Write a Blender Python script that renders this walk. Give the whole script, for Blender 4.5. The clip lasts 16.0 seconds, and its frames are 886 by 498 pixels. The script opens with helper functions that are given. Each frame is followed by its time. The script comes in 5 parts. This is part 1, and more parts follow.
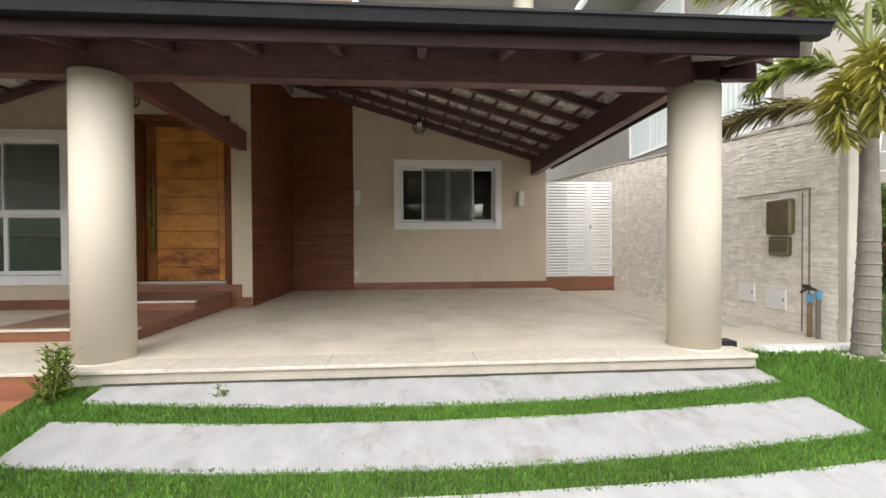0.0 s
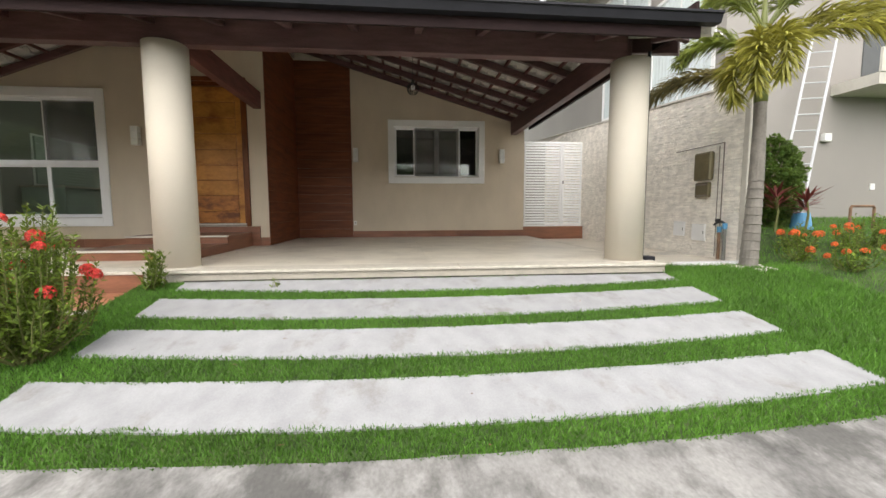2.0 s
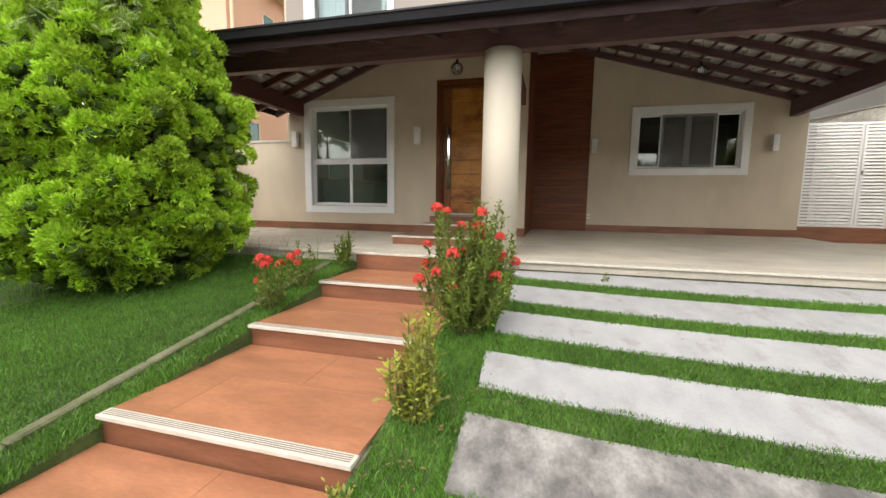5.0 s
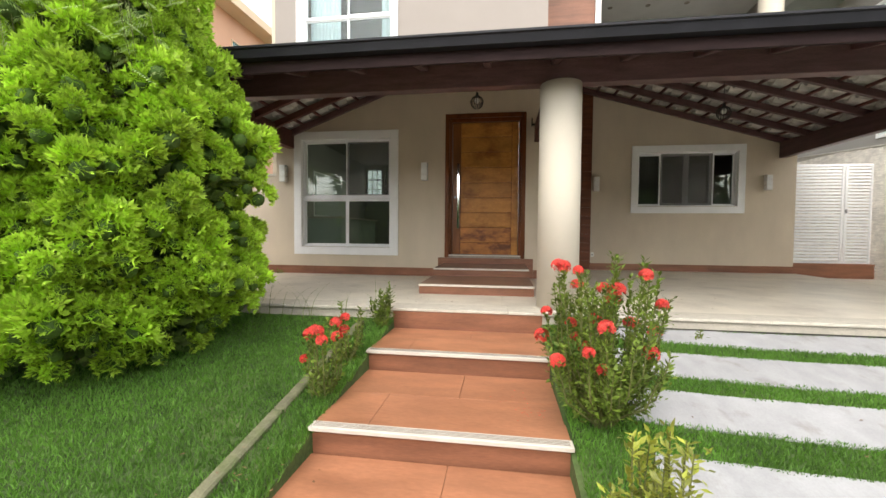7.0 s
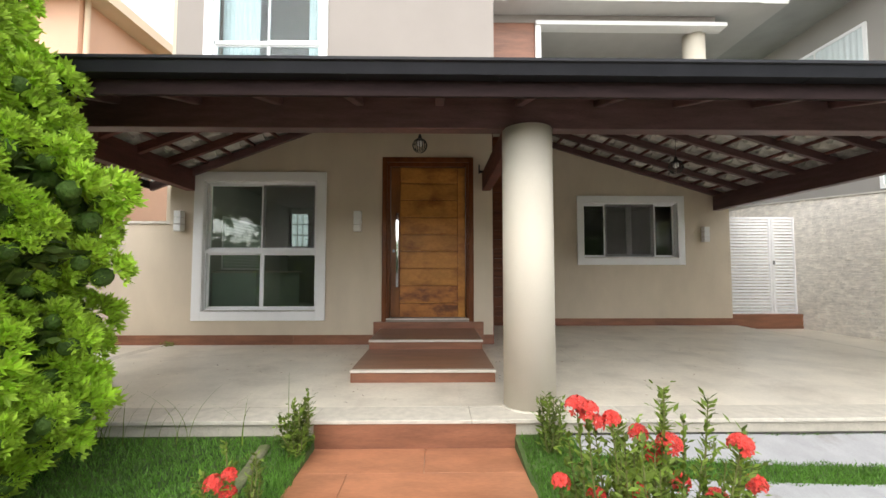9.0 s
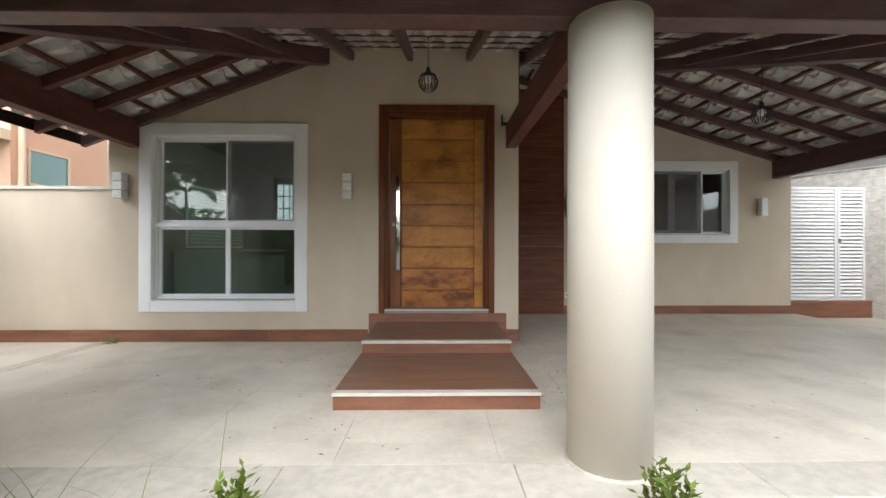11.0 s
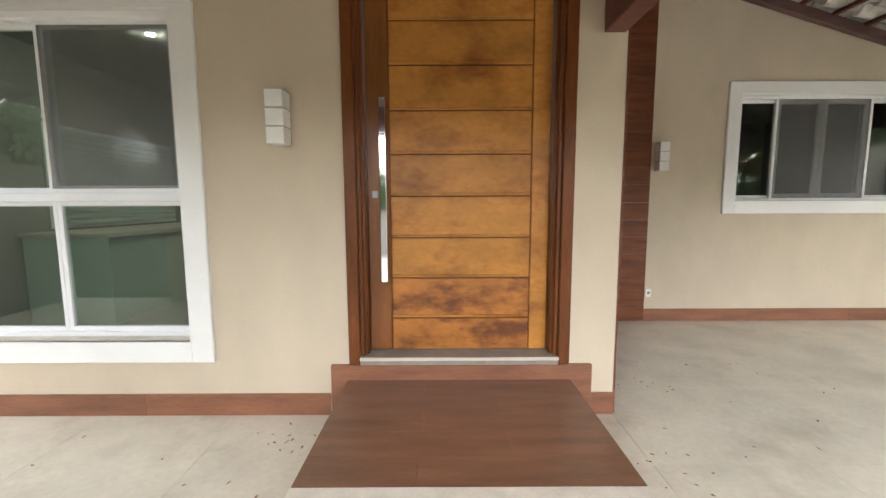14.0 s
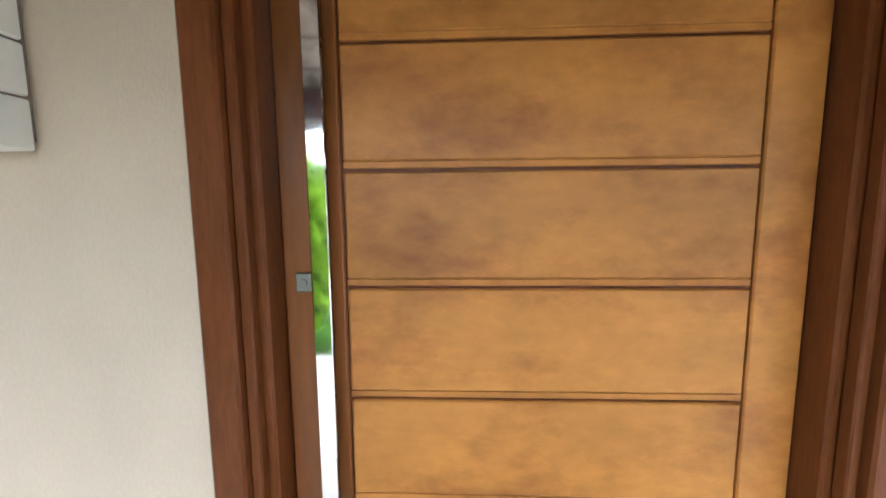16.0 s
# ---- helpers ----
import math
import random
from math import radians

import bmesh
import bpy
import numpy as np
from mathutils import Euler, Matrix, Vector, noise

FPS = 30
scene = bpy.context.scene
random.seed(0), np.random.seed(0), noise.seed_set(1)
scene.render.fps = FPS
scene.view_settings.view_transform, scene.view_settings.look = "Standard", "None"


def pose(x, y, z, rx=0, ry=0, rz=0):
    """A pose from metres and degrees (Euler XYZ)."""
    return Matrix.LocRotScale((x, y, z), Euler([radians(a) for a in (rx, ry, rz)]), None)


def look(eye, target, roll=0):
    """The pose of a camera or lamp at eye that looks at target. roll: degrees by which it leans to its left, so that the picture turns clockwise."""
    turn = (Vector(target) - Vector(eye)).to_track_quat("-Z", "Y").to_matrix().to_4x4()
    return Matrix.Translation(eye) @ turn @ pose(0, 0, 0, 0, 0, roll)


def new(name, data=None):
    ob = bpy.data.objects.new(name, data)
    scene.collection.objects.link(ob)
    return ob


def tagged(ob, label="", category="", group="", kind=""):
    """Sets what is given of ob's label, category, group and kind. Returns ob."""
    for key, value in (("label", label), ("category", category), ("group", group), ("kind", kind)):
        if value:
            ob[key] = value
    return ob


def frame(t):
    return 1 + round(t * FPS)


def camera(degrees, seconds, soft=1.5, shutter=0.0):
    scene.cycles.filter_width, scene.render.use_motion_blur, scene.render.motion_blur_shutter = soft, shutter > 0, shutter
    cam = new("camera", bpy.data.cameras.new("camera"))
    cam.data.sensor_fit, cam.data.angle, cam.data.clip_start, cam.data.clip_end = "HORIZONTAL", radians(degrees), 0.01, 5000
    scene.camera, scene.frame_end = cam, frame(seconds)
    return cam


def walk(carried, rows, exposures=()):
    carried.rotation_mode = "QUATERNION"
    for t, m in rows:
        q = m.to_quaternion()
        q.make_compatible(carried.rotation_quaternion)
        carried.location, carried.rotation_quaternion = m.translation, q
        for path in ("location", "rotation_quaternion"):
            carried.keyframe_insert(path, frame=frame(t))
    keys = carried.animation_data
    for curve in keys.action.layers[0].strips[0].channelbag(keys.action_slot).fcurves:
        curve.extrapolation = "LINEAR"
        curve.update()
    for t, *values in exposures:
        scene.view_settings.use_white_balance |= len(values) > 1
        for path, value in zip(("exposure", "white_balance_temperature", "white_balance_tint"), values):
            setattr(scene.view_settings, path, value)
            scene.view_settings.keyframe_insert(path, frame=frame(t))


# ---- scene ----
# camera and its walk
cam = camera(94.3, 16.0, soft=1.5, shutter=0.0)
PATH = [
    (0, (3.619, -6.573, 0.959), (3.758, -4.578, 0.934), -0.3),
    (0.5, (3.509, -6.907, 0.809), (3.684, -4.915, 0.776), -0.2),
    (1, (3.57, -7.295, 0.682), (3.761, -5.306, 0.613), -0.3),
    (1.5, (3.561, -7.53, 0.674), (3.765, -5.545, 0.545), -0.3),
    (2, (3.478, -7.734, 0.609), (3.679, -5.752, 0.426), -0.2),
    (2.5, (3.368, -7.817, 0.63), (3.534, -5.837, 0.395), -0.0),
    (3, (3.214, -7.74, 0.613), (3.303, -5.759, 0.35), 0.1),
    (3.5, (2.909, -7.719, 0.692), (2.879, -5.737, 0.424), 0.3),
    (4, (2.505, -7.787, 0.687), (2.321, -5.812, 0.431), 0.5),
    (4.5, (2.109, -7.836, 0.637), (1.745, -5.885, 0.394), 0.7),
    (5, (1.68, -7.917, 0.653), (1.157, -6.001, 0.419), 0.8),
    (7.5, (0.297, -7.25, 0.924), (0.112, -5.259, 0.947), 0.3),
    (8, (0.242, -6.998, 1.14), (0.161, -5.003, 1.248), 0.1),
    (10.5, (0.137, -5.514, 1.127), (0.202, -3.518, 1.233), -0.0),
    (11, (0.067, -5.138, 1.14), (0.103, -3.138, 1.144), 0.1),
    (11.5, (0.01, -4.822, 1.179), (0.011, -2.824, 1.101), 0.1),
    (12, (-0.092, -4.457, 1.218), (-0.108, -2.462, 1.079), 0.0),
    (12.5, (-0.066, -3.98, 1.244), (-0.091, -1.987, 1.072), -0.1),
    (13, (-0.049, -3.549, 1.293), (-0.069, -1.557, 1.113), -0.2),
    (13.5, (-0.036, -3.088, 1.314), (-0.044, -1.098, 1.108), -0.1),
    (14, (-0.026, -2.619, 1.4), (-0.024, -0.631, 1.179), -0.2),
    (14.5, (-0.078, -2.136, 1.445), (-0.076, -0.151, 1.207), -0.2),
    (15, (-0.151, -1.633, 1.583), (-0.148, 0.353, 1.347), -0.1),
    (15.5, (-0.118, -1.214, 1.593), (-0.15, 0.774, 1.37), -0.3),
    (16, (-0.1, -0.83, 1.651), (-0.186, 1.154, 1.411), -0.5),
]
walk(cam, [(t, look(eye, target, roll)) for t, eye, target, roll in PATH],
     exposures=[(0, 1.82, 6850, 10), (1, 1.7, 6850, 10), (3.5, 1.66, 6900, 10), (5, 1.66, 7050, 10), (7.5, 1.84, 6850, 9), (8, 1.74, 6750, 8), (10.5, 1.98, 6550, 10), (11, 2.0, 6250, 9), (12, 2.08, 6000, 9), (12.5, 2.26, 5950, 9), (13, 2.76, 6200, 9), (13.5, 3.05, 6500, 9), (14, 3.05, 6600, 9), (14.5, 3.15, 6550, 9), (15.5, 3.22, 6400, 9), (16, 3.46, 5700, 8)])

# ---- world and light: bright overcast day ----
world = bpy.data.worlds.new("world")
scene.world = world
world.use_nodes = True
wn = world.node_tree
wn.nodes.clear()
w_out = wn.nodes.new("ShaderNodeOutputWorld")
w_bg = wn.nodes.new("ShaderNodeBackground")
w_hs = wn.nodes.new("ShaderNodeHueSaturation")
w_sky = wn.nodes.new("ShaderNodeTexSky")
w_sky.sky_type = 'NISHITA'
w_sky.sun_disc = False
w_sky.sun_elevation = radians(50)
w_sky.sun_rotation = radians(192)
w_sky.dust_density = 1.5
w_hs.inputs["Saturation"].default_value = 0.25
w_bg.inputs["Strength"].default_value = 0.15
wn.links.new(w_sky.outputs[0], w_hs.inputs["Color"])
wn.links.new(w_hs.outputs[0], w_bg.inputs["Color"])
wn.links.new(w_bg.outputs[0], w_out.inputs["Surface"])

sun = new("sun", bpy.data.lights.new("sun", 'SUN'))
sun.data.energy = 0.5
sun.data.angle = radians(120)
sun.data.color = (1.0, 0.97, 0.93)
sun.matrix_world = look((-1.9, -8.9, 10.9), (0, 0, 0))


# ---- materials ----
def material(name, base, rough=0.6, metal=0.0, var=0.12, scale=6.0, fine=60.0, bump=0.1, stretch=(1, 1, 1),
             dark=None, dark_amount=0.0, dark_scale=1.5, island=0.0, piece=0.0, spec=0.5, coat=0.0, translucent=0.0, dark_range=(0.5, 0.72)):
    m = bpy.data.materials.new(name)
    m.use_nodes = True
    t = m.node_tree
    n, l = t.nodes, t.links
    b = n["Principled BSDF"]
    b.inputs["Roughness"].default_value = rough
    b.inputs["Metallic"].default_value = metal
    b.inputs["Specular IOR Level"].default_value = spec
    b.inputs["Coat Weight"].default_value = coat
    co = n.new("ShaderNodeTexCoord")
    mp = n.new("ShaderNodeMapping")
    mp.inputs["Scale"].default_value = stretch
    geo = n.new("ShaderNodeNewGeometry")
    l.new(geo.outputs["Position"], mp.inputs["Vector"])
    n1 = n.new("ShaderNodeTexNoise")
    n1.inputs["Scale"].default_value = scale
    n1.inputs["Detail"].default_value = 5
    n2 = n.new("ShaderNodeTexNoise")
    n2.inputs["Scale"].default_value = fine
    n2.inputs["Detail"].default_value = 3
    l.new(mp.outputs[0], n1.inputs["Vector"])
    l.new(mp.outputs[0], n2.inputs["Vector"])
    r1 = n.new("ShaderNodeMapRange")
    r1.inputs[1].default_value, r1.inputs[2].default_value = 0.3, 0.7
    r1.inputs[3].default_value, r1.inputs[4].default_value = 1 - var, 1 + var
    l.new(n1.outputs["Fac"], r1.inputs[0])
    r2 = n.new("ShaderNodeMapRange")
    r2.inputs[1].default_value, r2.inputs[2].default_value = 0.3, 0.7
    r2.inputs[3].default_value, r2.inputs[4].default_value = 1 - var * 0.5, 1 + var * 0.5
    l.new(n2.outputs["Fac"], r2.inputs[0])
    mul = n.new("ShaderNodeMath")
    mul.operation = 'MULTIPLY'
    l.new(r1.outputs[0], mul.inputs[0])
    l.new(r2.outputs[0], mul.inputs[1])
    last = mul
    for amount, src in ((island, None), (piece, 1)):
        if amount:
            if src is None:
                out = geo.outputs["Random Per Island"]
            else:
                out = n.new("ShaderNodeObjectInfo").outputs["Random"]
            r3 = n.new("ShaderNodeMapRange")
            r3.inputs[3].default_value, r3.inputs[4].default_value = 1 - amount, 1 + amount
            l.new(out, r3.inputs[0])
            m3 = n.new("ShaderNodeMath")
            m3.operation = 'MULTIPLY'
            l.new(last.outputs[0], m3.inputs[0])
            l.new(r3.outputs[0], m3.inputs[1])
            last = m3
    mix = n.new("ShaderNodeMix")
    mix.data_type = 'RGBA'
    mix.inputs[6].default_value = (*base, 1)
    mix.inputs[7].default_value = (*(dark or base), 1)
    if dark_amount:
        n3 = n.new("ShaderNodeTexNoise")
        n3.inputs["Scale"].default_value = dark_scale
        n3.inputs["Detail"].default_value = 6
        n3.inputs["Roughness"].default_value = 0.65
        l.new(mp.outputs[0], n3.inputs["Vector"])
        r4 = n.new("ShaderNodeMapRange")
        r4.inputs[1].default_value, r4.inputs[2].default_value = dark_range
        r4.inputs[3].default_value, r4.inputs[4].default_value = 0, dark_amount
        l.new(n3.outputs["Fac"], r4.inputs[0])
        l.new(r4.outputs[0], mix.inputs[0])
    else:
        mix.inputs[0].default_value = 0
    vm = n.new("ShaderNodeVectorMath")
    vm.operation = 'SCALE'
    l.new(mix.outputs[2], vm.inputs[0])
    l.new(last.outputs[0], vm.inputs["Scale"])
    l.new(vm.outputs[0], b.inputs["Base Color"])
    if bump:
        bp = n.new("ShaderNodeBump")
        bp.inputs["Strength"].default_value = bump
        bp.inputs["Distance"].default_value = 0.01
        l.new(n2.outputs["Fac"], bp.inputs["Height"])
        l.new(bp.outputs[0], b.inputs["Normal"])
    if translucent:
        tr = n.new("ShaderNodeBsdfTranslucent")
        l.new(vm.outputs[0], tr.inputs["Color"])
        ms = n.new("ShaderNodeMixShader")
        ms.inputs[0].default_value = translucent
        l.new(b.outputs[0], ms.inputs[1])
        l.new(tr.outputs[0], ms.inputs[2])
        l.new(ms.outputs[0], n["Material Output"].inputs["Surface"])
    return m


M = {}
M["wall"] = material("beige_texture_paint", (0.56, 0.475, 0.365), 0.85, var=0.065, scale=2.5, fine=140, bump=0.25, stretch=(1, 1, 0.5))
M["cream"] = material("cream_paint", (0.585, 0.535, 0.445), 0.8, var=0.04, scale=1.5, fine=120, bump=0.15, dark=(0.6, 0.5, 0.36), dark_amount=0.15)
M["cladding"] = material("upper_wall_paint", (0.275, 0.243, 0.22), 0.8, var=0.04, scale=1.2, bump=0.1)
M["white"] = material("white_paint", (0.8, 0.8, 0.79), 0.45, var=0.03, scale=3, bump=0.02)
M["alum"] = material("white_aluminium", (0.78, 0.79, 0.8), 0.35, var=0.02, bump=0.0)
M["ladder"] = material("dull_aluminium", (0.50, 0.51, 0.52), 0.5, metal=0.3, var=0.06, bump=0.0)
M["soffit"] = material("dull_white_soffit", (0.50, 0.49, 0.475), 0.85, var=0.05, scale=2, bump=0.05)
M["eave"] = material("grey_eave_render", (0.36, 0.36, 0.35), 0.85, var=0.08, scale=2, bump=0.1)
M["sillstone"] = material("grey_door_sill", (0.27, 0.235, 0.20), 0.5, var=0.15, scale=8, bump=0.05)
M["beam"] = material("dark_stained_beam", (0.095, 0.048, 0.047), 0.45, var=0.3, scale=3, fine=30, bump=0.15, stretch=(1, 1, 6), piece=0.2, spec=0.5)
M["beam_red"] = material("red_stained_beam", (0.105, 0.035, 0.026), 0.65, var=0.3, scale=3, fine=30, bump=0.15, stretch=(1, 1, 6), piece=0.2)
M["fascia"] = material("dark_fascia_board", (0.028, 0.016, 0.016), 0.75, var=0.25, scale=3, fine=30, bump=0.1, stretch=(1, 1, 6), spec=0.15)
M["gutter"] = material("black_gutter", (0.018, 0.018, 0.022), 0.5, var=0.15, scale=4, bump=0.03, spec=0.22)
M["rooftile"] = material("grey_clay_tile", (0.54, 0.52, 0.485), 0.85, var=0.2, scale=5, fine=60, bump=0.25, island=0.22, dark=(0.25, 0.23, 0.21), dark_amount=0.7, dark_scale=4)
M["door"] = material("honey_wood", (0.45, 0.197, 0.043), 0.38, var=0.17, scale=3.0, fine=18, bump=0.03, stretch=(1.1, 1, 1.9), dark=(0.21, 0.066, 0.016), dark_amount=0.85, dark_scale=2.0, piece=0.1, spec=0.28, dark_range=(0.47, 0.68))
M["door_worn"] = material("weathered_honey_wood", (0.44, 0.165, 0.036), 0.4, var=0.2, scale=3.0, fine=18, bump=0.04, stretch=(0.9, 1, 1.8), dark=(0.13, 0.04, 0.013), dark_amount=0.95, dark_scale=2.6, piece=0.1, spec=0.35, dark_range=(0.44, 0.60))
M["door_stile"] = material("honey_wood_darker", (0.205, 0.074, 0.019), 0.33, var=0.2, scale=3.0, fine=18, bump=0.03, stretch=(3, 1, 0.6), spec=0.35, dark=(0.14, 0.045, 0.014), dark_amount=0.7, dark_scale=1.8)
M["frame"] = material("dark_red_wood", (0.135, 0.043, 0.013), 0.35, var=0.25, scale=2, fine=20, bump=0.08, stretch=(6, 6, 1), spec=0.2)
M["woodtile"] = material("dark_wood_tile", (0.15, 0.048, 0.020), 0.5, spec=0.3, var=0.32, scale=2.0, fine=22, bump=0.05, stretch=(1, 1, 9), piece=0.12)
M["skirt"] = material("brown_wood_tile", (0.215, 0.089, 0.049), 0.45, var=0.22, scale=2, fine=20, bump=0.04, stretch=(1, 1, 7), piece=0.1)
M["step"] = material("entry_step_tile", (0.195, 0.096, 0.058), 0.38, var=0.2, scale=2.0, fine=22, bump=0.04, stretch=(1, 7, 7), piece=0.1)
M["terracotta"] = material("orange_stone_tile", (0.385, 0.165, 0.086), 0.45, var=0.17, scale=2.4, fine=22, bump=0.05, stretch=(1, 2.6, 2.6), piece=0.05, dark=(0.30, 0.12, 0.06), dark_amount=0.7, dark_scale=1.6)
M["marble"] = material("pale_stone", (0.60, 0.55, 0.48), 0.45, var=0.1, scale=8, fine=90, bump=0.05)
M["groove"] = material("dark_grit_strip", (0.22, 0.19, 0.16), 0.9, var=0.2)
M["groove_dark"] = material("dark_joint_dirt", (0.05, 0.045, 0.04), 0.95, var=0.3, scale=20)
M["tile"] = material("pale_porcelain_tile", (0.63, 0.58, 0.485), 0.36, var=0.10, scale=2.2, fine=26, bump=0.02, piece=0.035, dark=(0.38, 0.33, 0.265), dark_amount=0.5, dark_scale=1.5, dark_range=(0.50, 0.68))
M["joint"] = material("floor_joint", (0.47, 0.43, 0.36), 0.9)
M["border"] = material("cream_stone_border", (0.54, 0.50, 0.425), 0.55, var=0.12, scale=14, fine=150, bump=0.08, piece=0.04)
M["slab"] = material("pale_concrete", (0.35, 0.35, 0.355), 0.75, var=0.10, scale=5, fine=70, bump=0.2, dark=(0.24, 0.225, 0.20), dark_amount=0.75, dark_scale=3.0, stretch=(1.4, 0.9, 1), dark_range=(0.54, 0.70), piece=0.05)
M["slab_old"] = material("dirty_concrete", (0.29, 0.28, 0.265), 0.8, var=0.24, scale=3, fine=50, bump=0.3, dark=(0.10, 0.096, 0.088), dark_amount=0.9, stretch=(1.2, 0.8, 1), dark_scale=2.8, dark_range=(0.42, 0.60))
M["concrete"] = material("raw_concrete", (0.56, 0.53, 0.47), 0.85, var=0.12, scale=3, fine=60, bump=0.3, dark=(0.25, 0.24, 0.2), dark_amount=0.6)
M["stone"] = material("split_stone", (0.88, 0.835, 0.76), 0.85, var=0.12, scale=7, fine=70, bump=0.2, island=0.10)
M["kerb"] = material("mossy_concrete", (0.165, 0.16, 0.095), 0.9, var=0.3, scale=6, fine=60, bump=0.5, dark=(0.10, 0.12, 0.045), dark_amount=0.9, dark_scale=5, dark_range=(0.44, 0.6))
M["soil"] = material("lawn_soil", (0.05, 0.09, 0.02), 0.95, var=0.4, scale=3, fine=40, bump=0.5, dark=(0.09, 0.08, 0.04), dark_amount=0.4)
M["grass"] = material("grass_blades", (0.108, 0.245, 0.03), 0.6, var=0.25, scale=0.9, fine=6, bump=0, island=0.35, translucent=0.3)
M["chrome"] = material("polished_chrome", (0.85, 0.85, 0.85), 0.06, metal=1.0, var=0.01, bump=0)
M["steel"] = material("brushed_steel", (0.26, 0.26, 0.25), 0.35, metal=0.9, var=0.05, bump=0)
M["iron"] = material("black_iron", (0.02, 0.02, 0.02), 0.5, var=0.1)
M["plastic"] = material("white_plastic", (0.75, 0.75, 0.72), 0.4, var=0.02, bump=0)
M["bronze"] = material("bronze_film", (0.16, 0.135, 0.075), 0.35, metal=0.3, var=0.25, scale=4, bump=0.05)
M["salmon"] = material("salmon_paint", (0.70, 0.43, 0.30), 0.8, var=0.05, scale=1, bump=0.1)
M["salmon_trim"] = material("pale_salmon_trim", (0.74, 0.58, 0.42), 0.8, var=0.05, scale=1, bump=0.05)
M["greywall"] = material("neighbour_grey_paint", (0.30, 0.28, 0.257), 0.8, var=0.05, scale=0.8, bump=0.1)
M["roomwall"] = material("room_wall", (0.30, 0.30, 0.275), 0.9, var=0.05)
M["curtain"] = material("pale_curtain", (0.62, 0.68, 0.68), 0.9, var=0.08, scale=2, stretch=(14, 14, 0.5), bump=0.3)
M["rust"] = material("rusty_pipe", (0.22, 0.13, 0.08), 0.8, var=0.3, scale=12)
M["blue"] = material("blue_plastic", (0.10, 0.32, 0.55), 0.45, var=0.05)
M["bark"] = material("grey_bark", (0.24, 0.20, 0.15), 0.9, var=0.3, scale=8, fine=50, bump=0.6, stretch=(1, 1, 3))
M["twig"] = material("green_brown_twig", (0.15, 0.16, 0.05), 0.8, var=0.2)
M["conifer"] = material("lime_conifer_foliage", (0.385, 0.585, 0.052), 0.6, var=0.3, scale=2.2, fine=20, bump=0, island=0.35, translucent=0.25)
# floret cores: dark green that paints in the shade between tufts
M["conifer_core_shade"] = material("shaded_core_foliage", (0.06, 0.12, 0.014), 0.8, var=0.35, scale=9, fine=60, bump=0.9)
M["conifer_dark"] = material("dark_conifer_foliage", (0.12, 0.19, 0.035), 0.6, var=0.3, scale=4, fine=20, bump=0, island=0.4, translucent=0.25)
# inner leaves: dark green that paints in the crown's inner shade
M["conifer_inner_shade"] = material("shaded_inner_foliage", (0.085, 0.14, 0.02), 0.8, var=0.4, scale=6, fine=40, bump=0.6, island=0.3)
M["leaf"] = material("shrub_leaf", (0.14, 0.205, 0.03), 0.5, spec=0.25, var=0.3, scale=5, bump=0, island=0.5, translucent=0.25)
M["leaf_yellow"] = material("young_shrub_leaf", (0.31, 0.34, 0.05), 0.4, var=0.3, scale=5, bump=0, island=0.5, translucent=0.25)
M["petal"] = material("coral_red_petal", (0.72, 0.072, 0.055), 0.55, var=0.15, scale=20, bump=0, island=0.3, translucent=0.25)
M["palm"] = material("green_palm_leaf", (0.20, 0.24, 0.045), 0.4, var=0.3, scale=3, bump=0, island=0.35, translucent=0.3)
M["palm_yellow"] = material("yellowing_palm_leaf", (0.34, 0.32, 0.06), 0.45, var=0.3, scale=3, bump=0, island=0.4, translucent=0.3)
M["palmtrunk"] = material("ringed_palm_trunk", (0.21, 0.19, 0.165), 0.85, var=0.2, scale=6, fine=40, bump=0.4)
M["shaft"] = material("green_crownshaft", (0.16, 0.18, 0.05), 0.5, var=0.2, scale=5, stretch=(1, 1, 0.3))
M["feather"] = material("drooping_feather_leaf", (0.52, 0.64, 0.30), 0.5, var=0.2, scale=4, bump=0, island=0.3, translucent=0.35)
M["redleaf"] = material("red_cordyline_leaf", (0.16, 0.035, 0.03), 0.5, var=0.3, scale=4, bump=0, island=0.5, translucent=0.2)
M["deadleaf"] = material("dry_leaf", (0.20, 0.11, 0.05), 0.8, var=0.3, island=0.4)
M["teal"] = material("teal_window_glass", (0.03, 0.15, 0.145), 0.15, var=0.1, bump=0)
M["paver"] = material("pale_bounce_paving", (0.42, 0.40, 0.37), 0.9, var=0.12, scale=2, fine=40, bump=0.3)
M["tree_leaf"] = material("street_tree_leaf", (0.07, 0.12, 0.025), 0.5, var=0.3, scale=2, bump=0, island=0.4, translucent=0.2)
M["palm_dry"] = material("dry_olive_palm_leaf", (0.17, 0.14, 0.045), 0.6, var=0.3, scale=3, bump=0, island=0.4, translucent=0.2)
M["petal_orange"] = material("orange_red_petal", (0.80, 0.17, 0.04), 0.55, var=0.15, scale=20, bump=0, island=0.3, translucent=0.25)
M["shutter"] = material("pale_green_room_paint", (0.42, 0.50, 0.44), 0.7, var=0.06, scale=3)
M["screen"] = material("opening_shade_grey", (0.10, 0.105, 0.105), 0.8, var=0.05)


